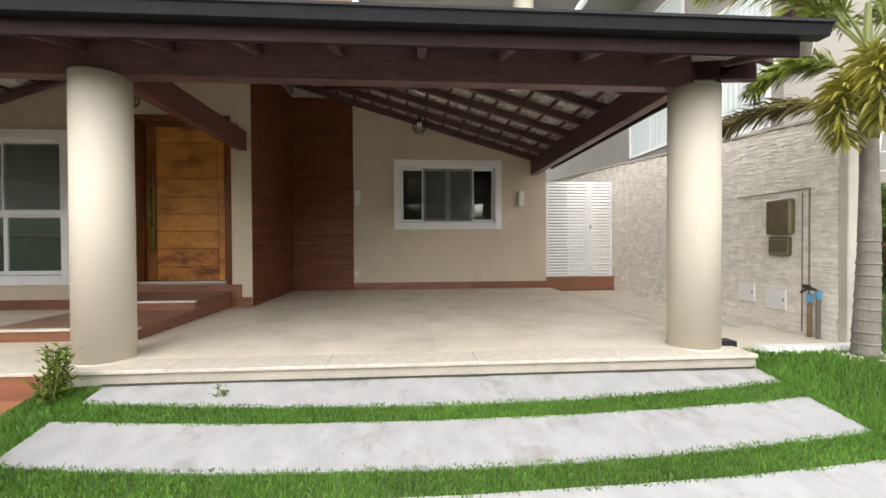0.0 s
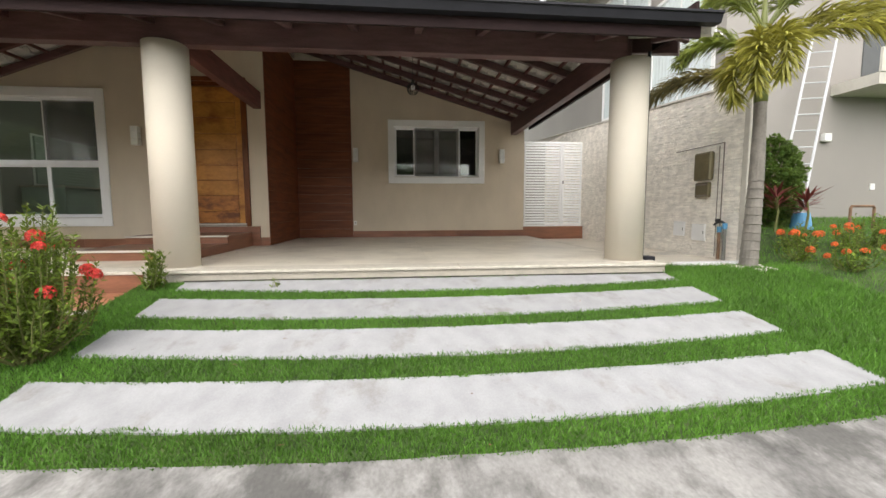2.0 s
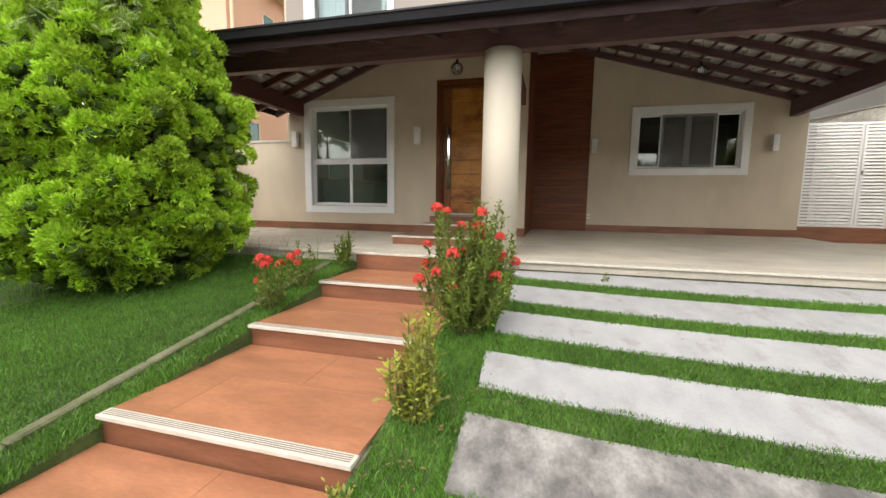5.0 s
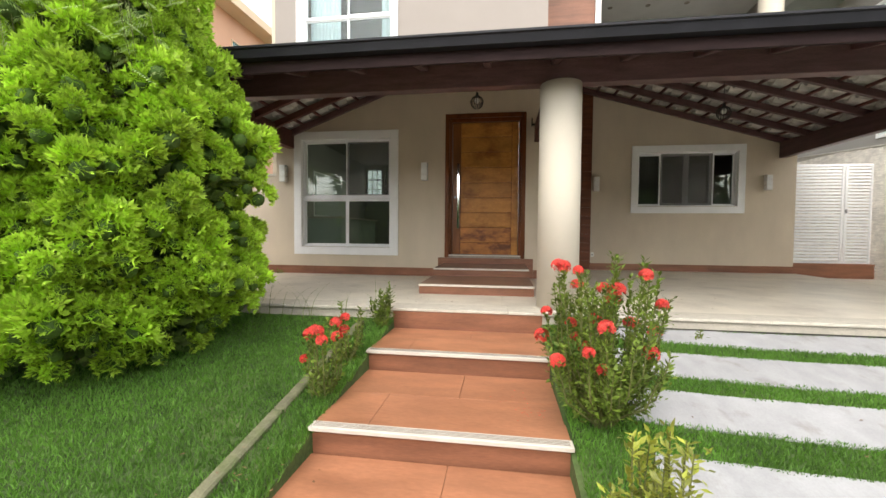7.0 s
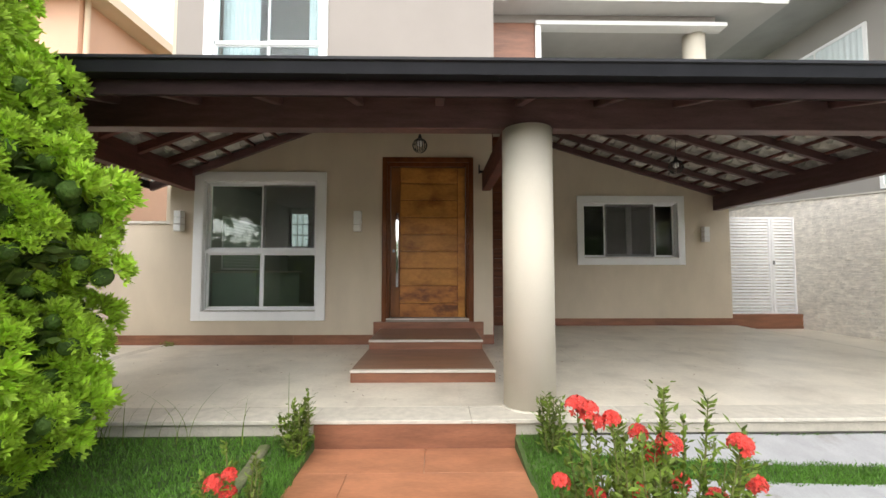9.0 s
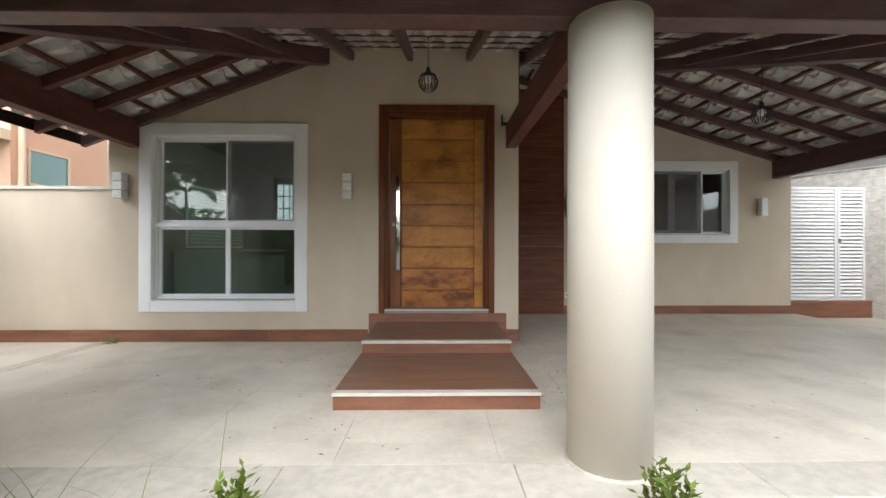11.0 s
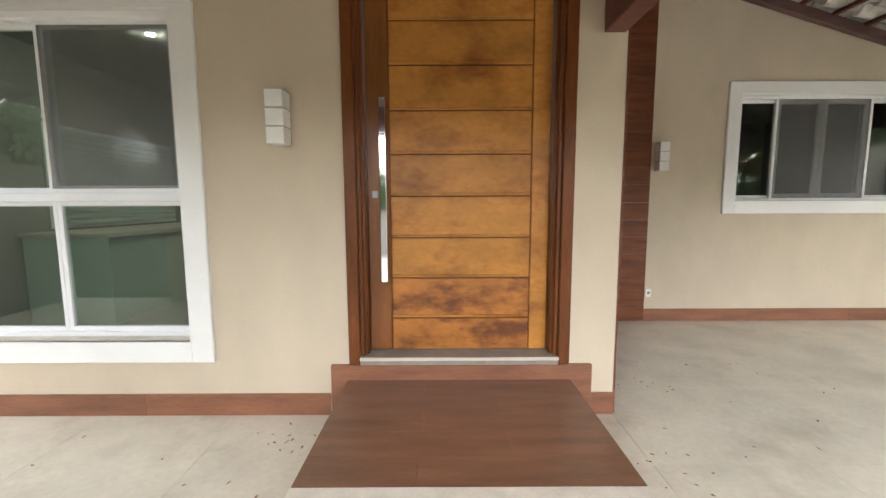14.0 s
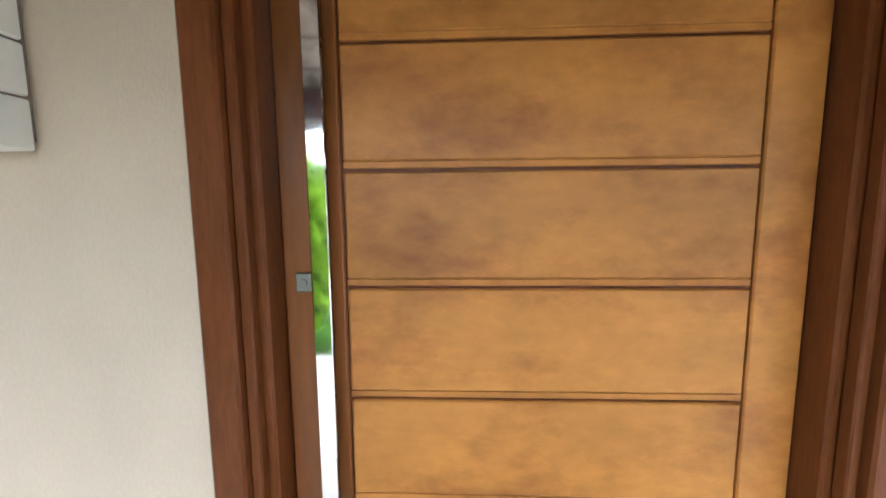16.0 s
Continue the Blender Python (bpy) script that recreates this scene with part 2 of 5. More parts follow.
def glass_material(name, tint, rough=0.0, face=0.05):
    m = bpy.data.materials.new(name)
    m.use_nodes = True
    n, l = m.node_tree.nodes, m.node_tree.links
    n.clear()
    out = n.new("ShaderNodeOutputMaterial")
    tr = n.new("ShaderNodeBsdfTransparent")
    tr.inputs["Color"].default_value = (*tint, 1)
    gl = n.new("ShaderNodeBsdfGlossy")
    gl.inputs["Roughness"].default_value = rough
    lw = n.new("ShaderNodeLayerWeight")
    lw.inputs["Blend"].default_value = 0.5
    pw = n.new("ShaderNodeMath")
    pw.operation = 'POWER'
    pw.inputs[1].default_value = 5.0
    l.new(lw.outputs["Facing"], pw.inputs[0])
    fr = n.new("ShaderNodeMath")
    fr.operation = 'MULTIPLY_ADD'
    fr.inputs[1].default_value = 1.0 - face
    fr.inputs[2].default_value = face
    l.new(pw.outputs[0], fr.inputs[0])
    mx = n.new("ShaderNodeMixShader")
    l.new(fr.outputs[0], mx.inputs[0])
    l.new(tr.outputs[0], mx.inputs[1])
    l.new(gl.outputs[0], mx.inputs[2])
    l.new(mx.outputs[0], out.inputs["Surface"])
    return m


M["glass"] = glass_material("dark_tinted_glass", (0.80, 0.87, 0.83), face=0.06)
M["glass_blue"] = glass_material("upper_window_glass", (0.86, 0.92, 0.93), face=0.03)


def emitter(name, colour, strength):
    m = bpy.data.materials.new(name)
    m.use_nodes = True
    b = m.node_tree.nodes["Principled BSDF"]
    b.inputs["Emission Color"].default_value = (*colour, 1)
    b.inputs["Emission Strength"].default_value = strength
    return m


M["bright"] = emitter("daylight_beyond", (0.85, 0.95, 1.0), 0.45)


def mesh_screen(name, colour, see):
    m = bpy.data.materials.new(name)
    m.use_nodes = True
    n, l = m.node_tree.nodes, m.node_tree.links
    b = n["Principled BSDF"]
    b.inputs["Base Color"].default_value = (*colour, 1)
    b.inputs["Roughness"].default_value = 0.7
    tr = n.new("ShaderNodeBsdfTransparent")
    mx = n.new("ShaderNodeMixShader")
    mx.inputs[0].default_value = see
    l.new(b.outputs[0], mx.inputs[1])
    l.new(tr.outputs[0], mx.inputs[2])
    l.new(mx.outputs[0], n["Material Output"].inputs["Surface"])
    return m


M["mesh"] = mesh_screen("grey_mesh_screen", (0.15, 0.15, 0.145), 0.62)
M["bulb"] = emitter("downlight_glow", (1.0, 0.95, 0.85), 45.0)


# ---- building helpers ----
def bx(bm, x0, x1, y0, y1, z0, z1, bevel=0.0):
    """Adds a box, with small bevels if asked."""
    r = bmesh.ops.create_cube(bm, size=1.0)
    vs = r["verts"]
    bmesh.ops.transform(bm, verts=vs, matrix=Matrix.LocRotScale(((x0 + x1) / 2, (y0 + y1) / 2, (z0 + z1) / 2), None, (abs(x1 - x0), abs(y1 - y0), abs(z1 - z0))))
    if bevel:
        es = list({e for v in vs for e in v.link_edges})
        bmesh.ops.bevel(bm, geom=es, offset=bevel, segments=1, affect='EDGES')
    return vs


def cyl(bm, p0, p1, r0, r1=None, seg=12, caps=True):
    """Adds a tapered tube from p0 to p1."""
    p0, p1 = Vector(p0), Vector(p1)
    d = p1 - p0
    m = Matrix.Translation((p0 + p1) / 2) @ d.to_track_quat('Z', 'Y').to_matrix().to_4x4()
    bmesh.ops.create_cone(bm, cap_ends=caps, segments=seg, radius1=r0, radius2=r0 if r1 is None else r1, depth=d.length, matrix=m)


def tube(bm, pts, radii, seg=6):
    """A bent tapered tube through points."""
    rings = []
    whole = Vector(pts[-1]) - Vector(pts[0])
    for i, p in enumerate(pts):
        p = Vector(p)
        d = Vector(pts[min(i + 1, len(pts) - 1)]) - Vector(pts[max(i - 1, 0)])
        ref = Vector((1, 0, 0)) if abs(whole.x) < 0.8 * whole.length else Vector((0, 1, 0))
        u = d.cross(ref).normalized()
        v = d.cross(u).normalized()
        rings.append([bm.verts.new(p + u * (math.cos(a) * radii[i]) + v * (math.sin(a) * radii[i])) for a in (2 * math.pi * k / seg for k in range(seg))])
    for a, b in zip(rings, rings[1:]):
        for k in range(seg):
            bm.faces.new((a[k], a[(k + 1) % seg], b[(k + 1) % seg], b[k]))
    bm.faces.new(rings[0][::-1])
    bm.faces.new(rings[-1])


def mesh_of(name, bm, mat, smooth=False):
    me = bpy.data.meshes.new(name)
    bm.normal_update()
    bm.to_mesh(me)
    bm.free()
    me.materials.append(M[mat])
    if smooth:
        for p in me.polygons:
            p.use_smooth = True
    return me


def part(name, bm, mat, parent=None, label="", smooth=False):
    ob = new(name, mesh_of(name, bm, mat, smooth))
    if parent is not None:
        ob.parent = parent
    if label:
        tagged(ob, label)
    return ob


def box(name, b, mat, parent=None, bevel=0.0, label=""):
    bm = bmesh.new()
    bx(bm, *b, bevel=bevel)
    return part(name, bm, mat, parent, label)


def boxes(name, bs, mat, parent=None, bevel=0.0, label=""):
    bm = bmesh.new()
    for b in bs:
        bx(bm, *b, bevel=bevel)
    return part(name, bm, mat, parent, label)


def thing(name, label, category, at=(0, 0, 0), group="", kind=""):
    ob = new(name)
    ob.location = at
    ob.empty_display_size = 0.1
    return tagged(ob, label, category, group, kind)


def soup(name, verts, faces, mat, parent=None, label=""):
    me = bpy.data.meshes.new(name)
    me.from_pydata(verts, [], faces)
    me.materials.append(M[mat])
    ob = new(name, me)
    if parent is not None:
        ob.parent = parent
    if label:
        tagged(ob, label)
    return ob


def structure(ob, label, category):
    return tagged(ob, label, category, kind="structure")


def ground_z(y, x=0.0):
    """The sloping front garden; the neighbour's lawn rises beside it."""
    z = -0.117 if y > -3.2 else -0.13 + 0.158 * (max(y, -9.5) + 3.28)
    side = min(1.0, max(0.0, (x - 8.2) / 1.0))
    return z + side * 0.55 * min(1.0, max(0.0, (y + 4.2) / 3.2))


def wall_with_holes(name, x0, x1, y0, y1, z0, z1, holes, mat, parent=None, label=""):
    """A wall along x with rectangular openings (hx0, hx1, hz0, hz1) right through it."""
    bm = bmesh.new()
    xs = sorted({x0, x1, *[h[0] for h in holes], *[h[1] for h in holes]})
    for a, b in zip(xs, xs[1:]):
        mid = (a + b) / 2
        cuts = sorted((h[2], h[3]) for h in holes if h[0] < mid < h[1])
        z = z0
        for c, d in cuts:
            if c > z:
                bx(bm, a, b, y0, y1, z, c)
            z = d
        if z1 > z:
            bx(bm, a, b, y0, y1, z, z1)
    bmesh.ops.remove_doubles(bm, verts=bm.verts, dist=0.0005)
    return part(name, bm, mat, parent, label)

# ---- ground, drive and floor ----
GX, GY = (-40.0, 40.0), (-60.0, 60.0)
bm = bmesh.new()
ys = [-60.0, -12.0, -9.5, -8.5, -7.5, -6.5, -5.5, -4.8, -4.2, -3.8, -3.28, -3.2, -2.6, -1.8, -1.0, 60.0]
GXS = (-40.0, -4.0, -0.712, -0.70, 0.805, 0.817, 4.0, 8.2, 8.7, 9.2, 40.0)
rows_v = [[bm.verts.new((x, y, ground_z(y, x) - (0.5 if -0.705 < x < 0.81 and -9.0 < y < -3.0 else 0))) for x in GXS] for y in ys]
for a, b in zip(rows_v, rows_v[1:]):
    for k in range(10):
        bm.faces.new((a[k], a[k + 1], b[k + 1], b[k]))
ground = part("ground", bm, "soil")
structure(ground, "sloping green lawn soil of the front garden", "ground")

FRONT = -3.25
base = box("floor", (-5.6, 6.55, FRONT + 0.012, 2.3, -0.4, -0.012), "joint")
structure(base, "pale porcelain tiled carport and porch floor", "floor")

# side passage along the stone wall
side = box("side_path", (6.55, 8.05, -2.72, 2.5, -0.4, -0.085), "tile")
structure(side, "lower pale paved side passage beside the stone wall", "path")
box("drain_cover", (7.55, 7.95, -1.75, -1.35, -0.085, -0.078), "concrete", side)
kerb_s = box("drain_channel", (6.50, 6.58, -2.9, 2.3, -0.06, -0.006), "border", side)
grate = thing("drain_grate", "white slotted drain grate at the lawn edge", "drain grate")
for k in range(40):
    x = 6.98 + k * 0.026
    box("slat", (x, x + 0.014, -2.86, -2.74, -0.085, -0.055), "white", grate)
box("frame", (6.96, 8.03, -2.88, -2.72, -0.12, -0.083), "white", grate)


def pillar(x, y, z0, z1):
    p = thing("round_pillar", "round cream-painted carport pillar holding the front beam", "pillar", group="carport pillars")
    bm = bmesh.new()
    cyl(bm, (x, y, z0), (x, y, z1), 0.220, 0.216, seg=48)
    part("shaft", bm, "cream", p, smooth=False)
    for poly in p.children[0].data.polygons:
        poly.use_smooth = abs(poly.normal.z) < 0.5
    bm = bmesh.new()
    cyl(bm, (x, y, z0 - 0.004), (x, y, z0 + 0.012), 0.238, 0.232, seg=48)
    part("foot_joint", bm, "border", p)
    return p


for px in (-3.65, 1.01, 6.21):
    pillar(px, -2.92, 0.0, 2.37)

pipe = thing("downpipe", "thin black rainwater pipe behind the pillar", "downpipe")
bm = bmesh.new()
cyl(bm, (6.462, -2.90, -0.02), (6.462, -2.90, 2.5), 0.022, seg=10)
part("pipe", bm, "iron", pipe)
box("pipe_foot", (6.46, 6.60, -2.98, -2.84, -0.02, 0.045), "gutter", pipe, bevel=0.01)

# ---- house walls ----
W1 = [(-3.44, -1.66, 0.50, 2.56), (-0.60, 0.765, 0.35, 2.90)]
house_w = wall_with_holes("wall_front", -3.96, 1.10, 0.0, 0.22, -0.1, 4.05, W1, "wall")
structure(house_w, "beige textured house wall with the entrance door", "wall")
W2 = [(3.33, 5.355, 1.405, 2.60)]
wall2 = wall_with_holes("wall_carport", 1.10, 6.47, 2.16, 2.38, -0.1, 4.9, W2, "wall")
structure(wall2, "beige textured wall at the back of the carport", "wall")
wall_side = box("wall_side", (0.90, 1.10, 0.22, 2.16, -0.1, 4.9), "wall")
structure(wall_side, "side wall between porch and carport", "wall")
wall_right_end = box("wall_carport_end", (6.25, 6.47, 2.38, 7.0, -0.1, 3.2), "wall")
structure(wall_right_end, "side wall of the house along the passage", "wall")
wall_left = box("wall_left", (-4.16, -3.96, 0.22, 7.0, -0.1, 7.3), "wall")
structure(wall_left, "plain side wall of the house", "wall")

# dark wood-look cladding, board by board
clad = boxes("wood_cladding", [(1.10, 1.106, 0.0, 2.15, 0.0, 3.95), (1.106, 2.35, 2.152, 2.16, 0.0, 4.2)], "joint")
structure(clad, "dark brown wood-look cladding boards in the carport corner", "wall cladding")
M_clad = {}
for k in range(20):
    z0 = 0.003 + k * 0.2
    for key, b in (("s1", (1.106, 1.118, -0.006, 1.196, 0, 0.198)), ("s2", (1.106, 1.118, 1.198, 2.148, 0, 0.198)), ("b", (1.12, 2.352, 2.138, 2.152, 0, 0.198))):
        if key not in M_clad:
            bm = bmesh.new()
            bx(bm, *b, bevel=0.0015)
            M_clad[key] = mesh_of("board", bm, "woodtile")
        ob = new("board", M_clad[key])
        ob.location.z = z0
        ob.parent = clad


# skirting of wood-look tiles
skirt = boxes("baseboard", [(-5.6, -0.77, -0.012, 0.0, 0.0, 0.146), (0.96, 1.10, -0.012, 0.0, 0.0, 0.146), (2.352, 6.47, 2.146, 2.16, 0.0, 0.142)], "joint")
structure(skirt, "brown wood-look tile skirting at the foot of the walls", "baseboard")
for a, b, y0 in [(-5.6, -4.4, -0.018), (-4.398, -3.2, -0.018), (-3.198, -2.0, -0.018), (-1.998, -0.772, -0.018), (0.952, 1.104, -0.018),
                 (2.354, 3.6, 2.14), (3.602, 4.8, 2.14), (4.802, 6.0, 2.14), (6.002, 6.472, 2.14)]:
    box("skirting_tile", (a, b, y0, y0 + 0.006, 0.0, 0.15), "skirt", skirt, bevel=0.001)

# low wall closing the left passage
lw = box("wall_left_passage", (-5.6, -3.96, 0.03, 0.2, -0.1, 1.88), "wall")
structure(lw, "low beige wall closing the side passage", "wall")
box("coping", (-5.6, -3.96, 0.0, 0.23, 1.88, 1.92), "border", lw)
lb = box("wall_left_boundary", (-5.75, -5.58, -9.0, 7.0, -1.0, 1.92), "greywall")
structure(lb, "grey plastered boundary wall", "wall")

# ---- right boundary wall of split stone ----
SX = 8.03
sw = thing("stone_wall", "boundary wall clad in thin beige split-stone strips", "stone wall", kind="structure")
bm = bmesh.new()
prof = [(-2.6, 2.27), (2.4, 2.66), (7.0, 3.0)]
for (ya, za), (yb, zb) in zip(prof, prof[1:]):
    v = [bm.verts.new(c) for c in ((SX, ya, -0.4), (SX, yb, -0.4), (SX, yb, zb), (SX, ya, za), (SX + 0.18, ya, -0.4), (SX + 0.18, yb, -0.4), (SX + 0.18, yb, zb), (SX + 0.18, ya, za))]
    for f in ((0, 3, 2, 1), (4, 5, 6, 7), (3, 7, 6, 2), (0, 4, 7, 3), (1, 2, 6, 5)):
        bm.faces.new([v[i] for i in f])
part("core", bm, "concrete", sw)
bm = bmesh.new()
for (ya, za), (yb, zb) in zip(prof, prof[1:]):
    v = [bm.verts.new(c) for c in ((SX - 0.04, ya, za), (SX - 0.04, yb, zb), (SX + 0.2, yb, zb), (SX + 0.2, ya, za), (SX - 0.04, ya, za + 0.03), (SX - 0.04, yb, zb + 0.03), (SX + 0.2, yb, zb + 0.03), (SX + 0.2, ya, za + 0.03))]
    for f in ((0, 1, 2, 3), (4, 7, 6, 5), (0, 4, 5, 1), (3, 2, 6, 7), (0, 3, 7, 4), (1, 5, 6, 2)):
        bm.faces.new([v[i] for i in f])
part("coping", bm, "concrete", sw)
pil = box("gate_post", (SX - 0.02, SX + 0.19, -2.70, -2.6, -0.4, 2.26), "concrete", None, bevel=0.01)
structure(pil, "raw concrete post at the end of the stone wall", "post")

# metal gate
gate = thing("louvred_gate", "white louvred metal double gate above a brown step", "gate")
gx0, gx1, gy, gz0, gz1 = 6.53, 8.03, 2.33, 0.225, 2.315
boxes("frame", [(gx0, gx0 + 0.045, gy, gy + 0.04, gz0, gz1), (gx1 - 0.045, gx1, gy, gy + 0.04, gz0, gz1), (gx0 + 0.045, gx1 - 0.045, gy, gy + 0.04, gz1 - 0.045, gz1), (gx0 + 0.045, gx1 - 0.045, gy, gy + 0.04, gz0, gz0 + 0.045)], "white", gate)
gm = gx0 + 0.97
boxes("mullion", [(gm - 0.05, gm - 0.008, gy - 0.004, gy + 0.036, gz0 + 0.045, gz1 - 0.045), (gm + 0.008, gm + 0.05, gy - 0.004, gy + 0.036, gz0 + 0.045, gz1 - 0.045)], "white", gate)
ns = 30
for k in range(ns):
    z = gz0 + 0.05 + (gz1 - gz0 - 0.1) * (k + 0.5) / ns
    for a, b in ((gx0 + 0.045, gm - 0.05), (gm + 0.05, gx1 - 0.045)):
        bm = bmesh.new()
        bx(bm, a, b, -0.0245, 0.0245, -0.003, 0.003)
        bmesh.ops.rotate(bm, verts=bm.verts, matrix=Matrix.Rotation(radians(58), 3, 'X'))
        bmesh.ops.translate(bm, verts=bm.verts, vec=(0, gy + 0.02, z))
        part("slat", bm, "white", gate)
box("handle", (gm + 0.012, gm + 0.035, gy - 0.04, gy - 0.004, 1.28, 1.36), "steel", gate)
gs = box("gate_step", (6.47, 8.03, 2.2, 2.6, -0.1, 0.22), "skirt")
structure(gs, "brown tiled step under the gate", "step")
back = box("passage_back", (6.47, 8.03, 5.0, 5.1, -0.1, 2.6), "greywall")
structure(back, "plain dim wall behind the gate", "wall")

# ---- carport roof: three tiled slopes on stained timber ----
def z_front(x, y): return 2.68 + 0.33 * (y + 2.92)
def z_left(x, y): return 2.75 + 0.38 * (x + 3.64)
def z_right(x, y): return 2.86 + 0.297 * (6.2 - x)
def z_roof(x, y): return min(z_front(x, y), z_left(x, y), z_right(x, y))


roof = thing("carport_roof", "dark-stained timber carport roof with grey clay tiles", "roof", kind="structure")


def y_back(x):
    return 0.0 if x < 1.1 else 2.16


EX0, EX1, EY = -4.28, 6.58, -3.555
# tiles, joined course by course for each slope
TW, TL, NS = 0.215, 0.36, 8
for slope, fz in (("front", z_front), ("left", z_left), ("right", z_right)):
    verts, faces = [], []
    if slope == "front":
        us, vs = np.arange(EX0, EX1, TW), np.arange(EY, 2.2, TL)
    elif slope == "left":
        us, vs = np.arange(EY, 0.0, TW), np.arange(EX0, 0.4, TL)
    else:
        us, vs = np.arange(EY, 2.16, TW), np.arange(-EX1, -0.9, TL)
    for v in vs:
        for u in us:
            if slope == "front":
                cx, cy = u + TW / 2, v + TL / 2
            elif slope == "left":
                cx, cy = v + TL / 2, u + TW / 2
            else:
                cx, cy = -(v + TL / 2), u + TW / 2
            if cx > 1.1 and cy > 2.16 or cx <= 1.1 and cy > 0.0:
                continue
            if fz(cx, cy) > z_roof(cx, cy) + 0.045:
                continue
            i0 = len(verts)
            lift = 0.008 * random.random()
            for w, up in ((0.0, 0.0), (TL + 0.03, 0.042)):
                for k in range(NS + 1):
                    s = k / NS
                    bulge = 0.062 * math.sin(math.pi * min(1, s / 0.6)) if s < 0.6 else -0.012 * math.sin(math.pi * (s - 0.6) / 0.4)
                    if slope == "front":
                        x, y = u + s * TW * 1.06, v + w
                    elif slope == "left":
                        x, y = v + w, u + s * TW * 1.06
                    else:
                        x, y = -(v + w), u + s * TW * 1.06
                    if x < 1.1 and y > 0.0:
                        y = 0.0
                    z = fz(x, y) + bulge + 0.03 - up + lift
                    if slope == "front" and v == vs[0] and not up:
                        y, z = y - 0.08, z + 0.055
                    verts += [(x, y, z), (x, y, z + (0.058 if up else 0.014))]
            n = 2 * (NS + 1)
            for k in range(NS):
                a, b, c, d = i0 + 2 * k, i0 + 2 * k + 2, i0 + n + 2 * k + 2, i0 + n + 2 * k
                faces += [(a, b, c, d), (a + 1, d + 1, c + 1, b + 1), (a, a + 1, b + 1, b), (d, c, c + 1, d + 1)]
    tagged(soup("roof_tiles", verts, faces, "rooftile", roof, "overlapping grey clay roof tiles"), kind="stuff")


def timber(name, p0, p1, w, h, mat, label=""):
    """A squared timber whose underside runs from p0 to p1."""
    p0, p1 = Vector(p0), Vector(p1)
    d = p1 - p0
    f = d.normalized()
    s = Vector((-f.y, f.x, 0)).normalized() * (w / 2)
    u = Vector((0, 0, h))
    bm = bmesh.new()
    v = [bm.verts.new(p + q) for p in (p0, p1) for q in (-s, s, s + u, -s + u)]
    for fc in ((0, 1, 2, 3), (7, 6, 5, 4), (0, 4, 5, 1), (1, 5, 6, 2), (2, 6, 7, 3), (3, 7, 4, 0)):
        bm.faces.new([v[i] for i in fc])
    bmesh.ops.recalc_face_normals(bm, faces=bm.faces)
    bmesh.ops.bevel(bm, geom=list(bm.edges), offset=min(0.006, h * 0.2), segments=1, affect='EDGES')
    return part(name, bm, mat, roof, label)


# main beams on the pillars and the wall ends
timber("front_beam", (EX0 + 0.45, -2.92, 2.365), (6.14, -2.92, 2.365), 0.14, 0.30, "beam")
timber("side_beam", (-3.64, -2.85, 2.395), (-3.64, 0.1, 2.395), 0.14, 0.32, "beam_red")
timber("side_beam", (6.2, -2.85, 2.43), (6.2, 2.2, 2.43), 0.14, 0.33, "beam")
timber("tie_beam", (1.0, -2.85, 2.40), (1.0, -0.06, 2.40), 0.13, 0.29, "beam_red", "red-brown stained tie beam")
bm = bmesh.new()
bx(bm, 0.885, 0.905, -0.02, 0.02, 2.69, 2.83)
bx(bm, 0.905, 0.955, -0.04, 0.0, 2.70, 2.73)
part("bracket", bm, "iron", roof)

# hips


def hip_line(fa, fb, y):
    lo, hi = -4.3, 6.8
    for _ in range(40):
        mid = (lo + hi) / 2
        if (fa(mid, y) < fb(mid, y)) == (fa is z_left):
            lo = mid
        else:
            hi = mid
    return (lo + hi) / 2


for fa, yend in ((z_left, 0.0), (z_right, 1.6)):
    xa, xb = hip_line(fa, z_front, -2.95), hip_line(fa, z_front, yend)
    timber("hip_rafter", (xa, -2.95, z_front(xa, -2.95) - 0.21), (xb, yend, z_front(xb, yend) - 0.21), 0.12, 0.2, "beam")

# half-round cap tiles along the hips
for fa, yend in ((z_left, 0.0), (z_right, 1.9)):
    xa, xb = hip_line(fa, z_front, -3.5), hip_line(fa, z_front, yend)
    a3, b3 = Vector((xa, -3.5, z_front(xa, -3.5) + 0.06)), Vector((xb, yend, z_front(xb, yend) + 0.06))
    n_c = int((b3 - a3).length / 0.36)
    for k in range(n_c):
        bm = bmesh.new()
        tube(bm, [a3.lerp(b3, k / n_c), a3.lerp(b3, (k + 1.12) / n_c) - Vector((0, 0, 0.025))], [0.10, 0.075], 10)
        part("cap_tile", bm, "rooftile", roof)

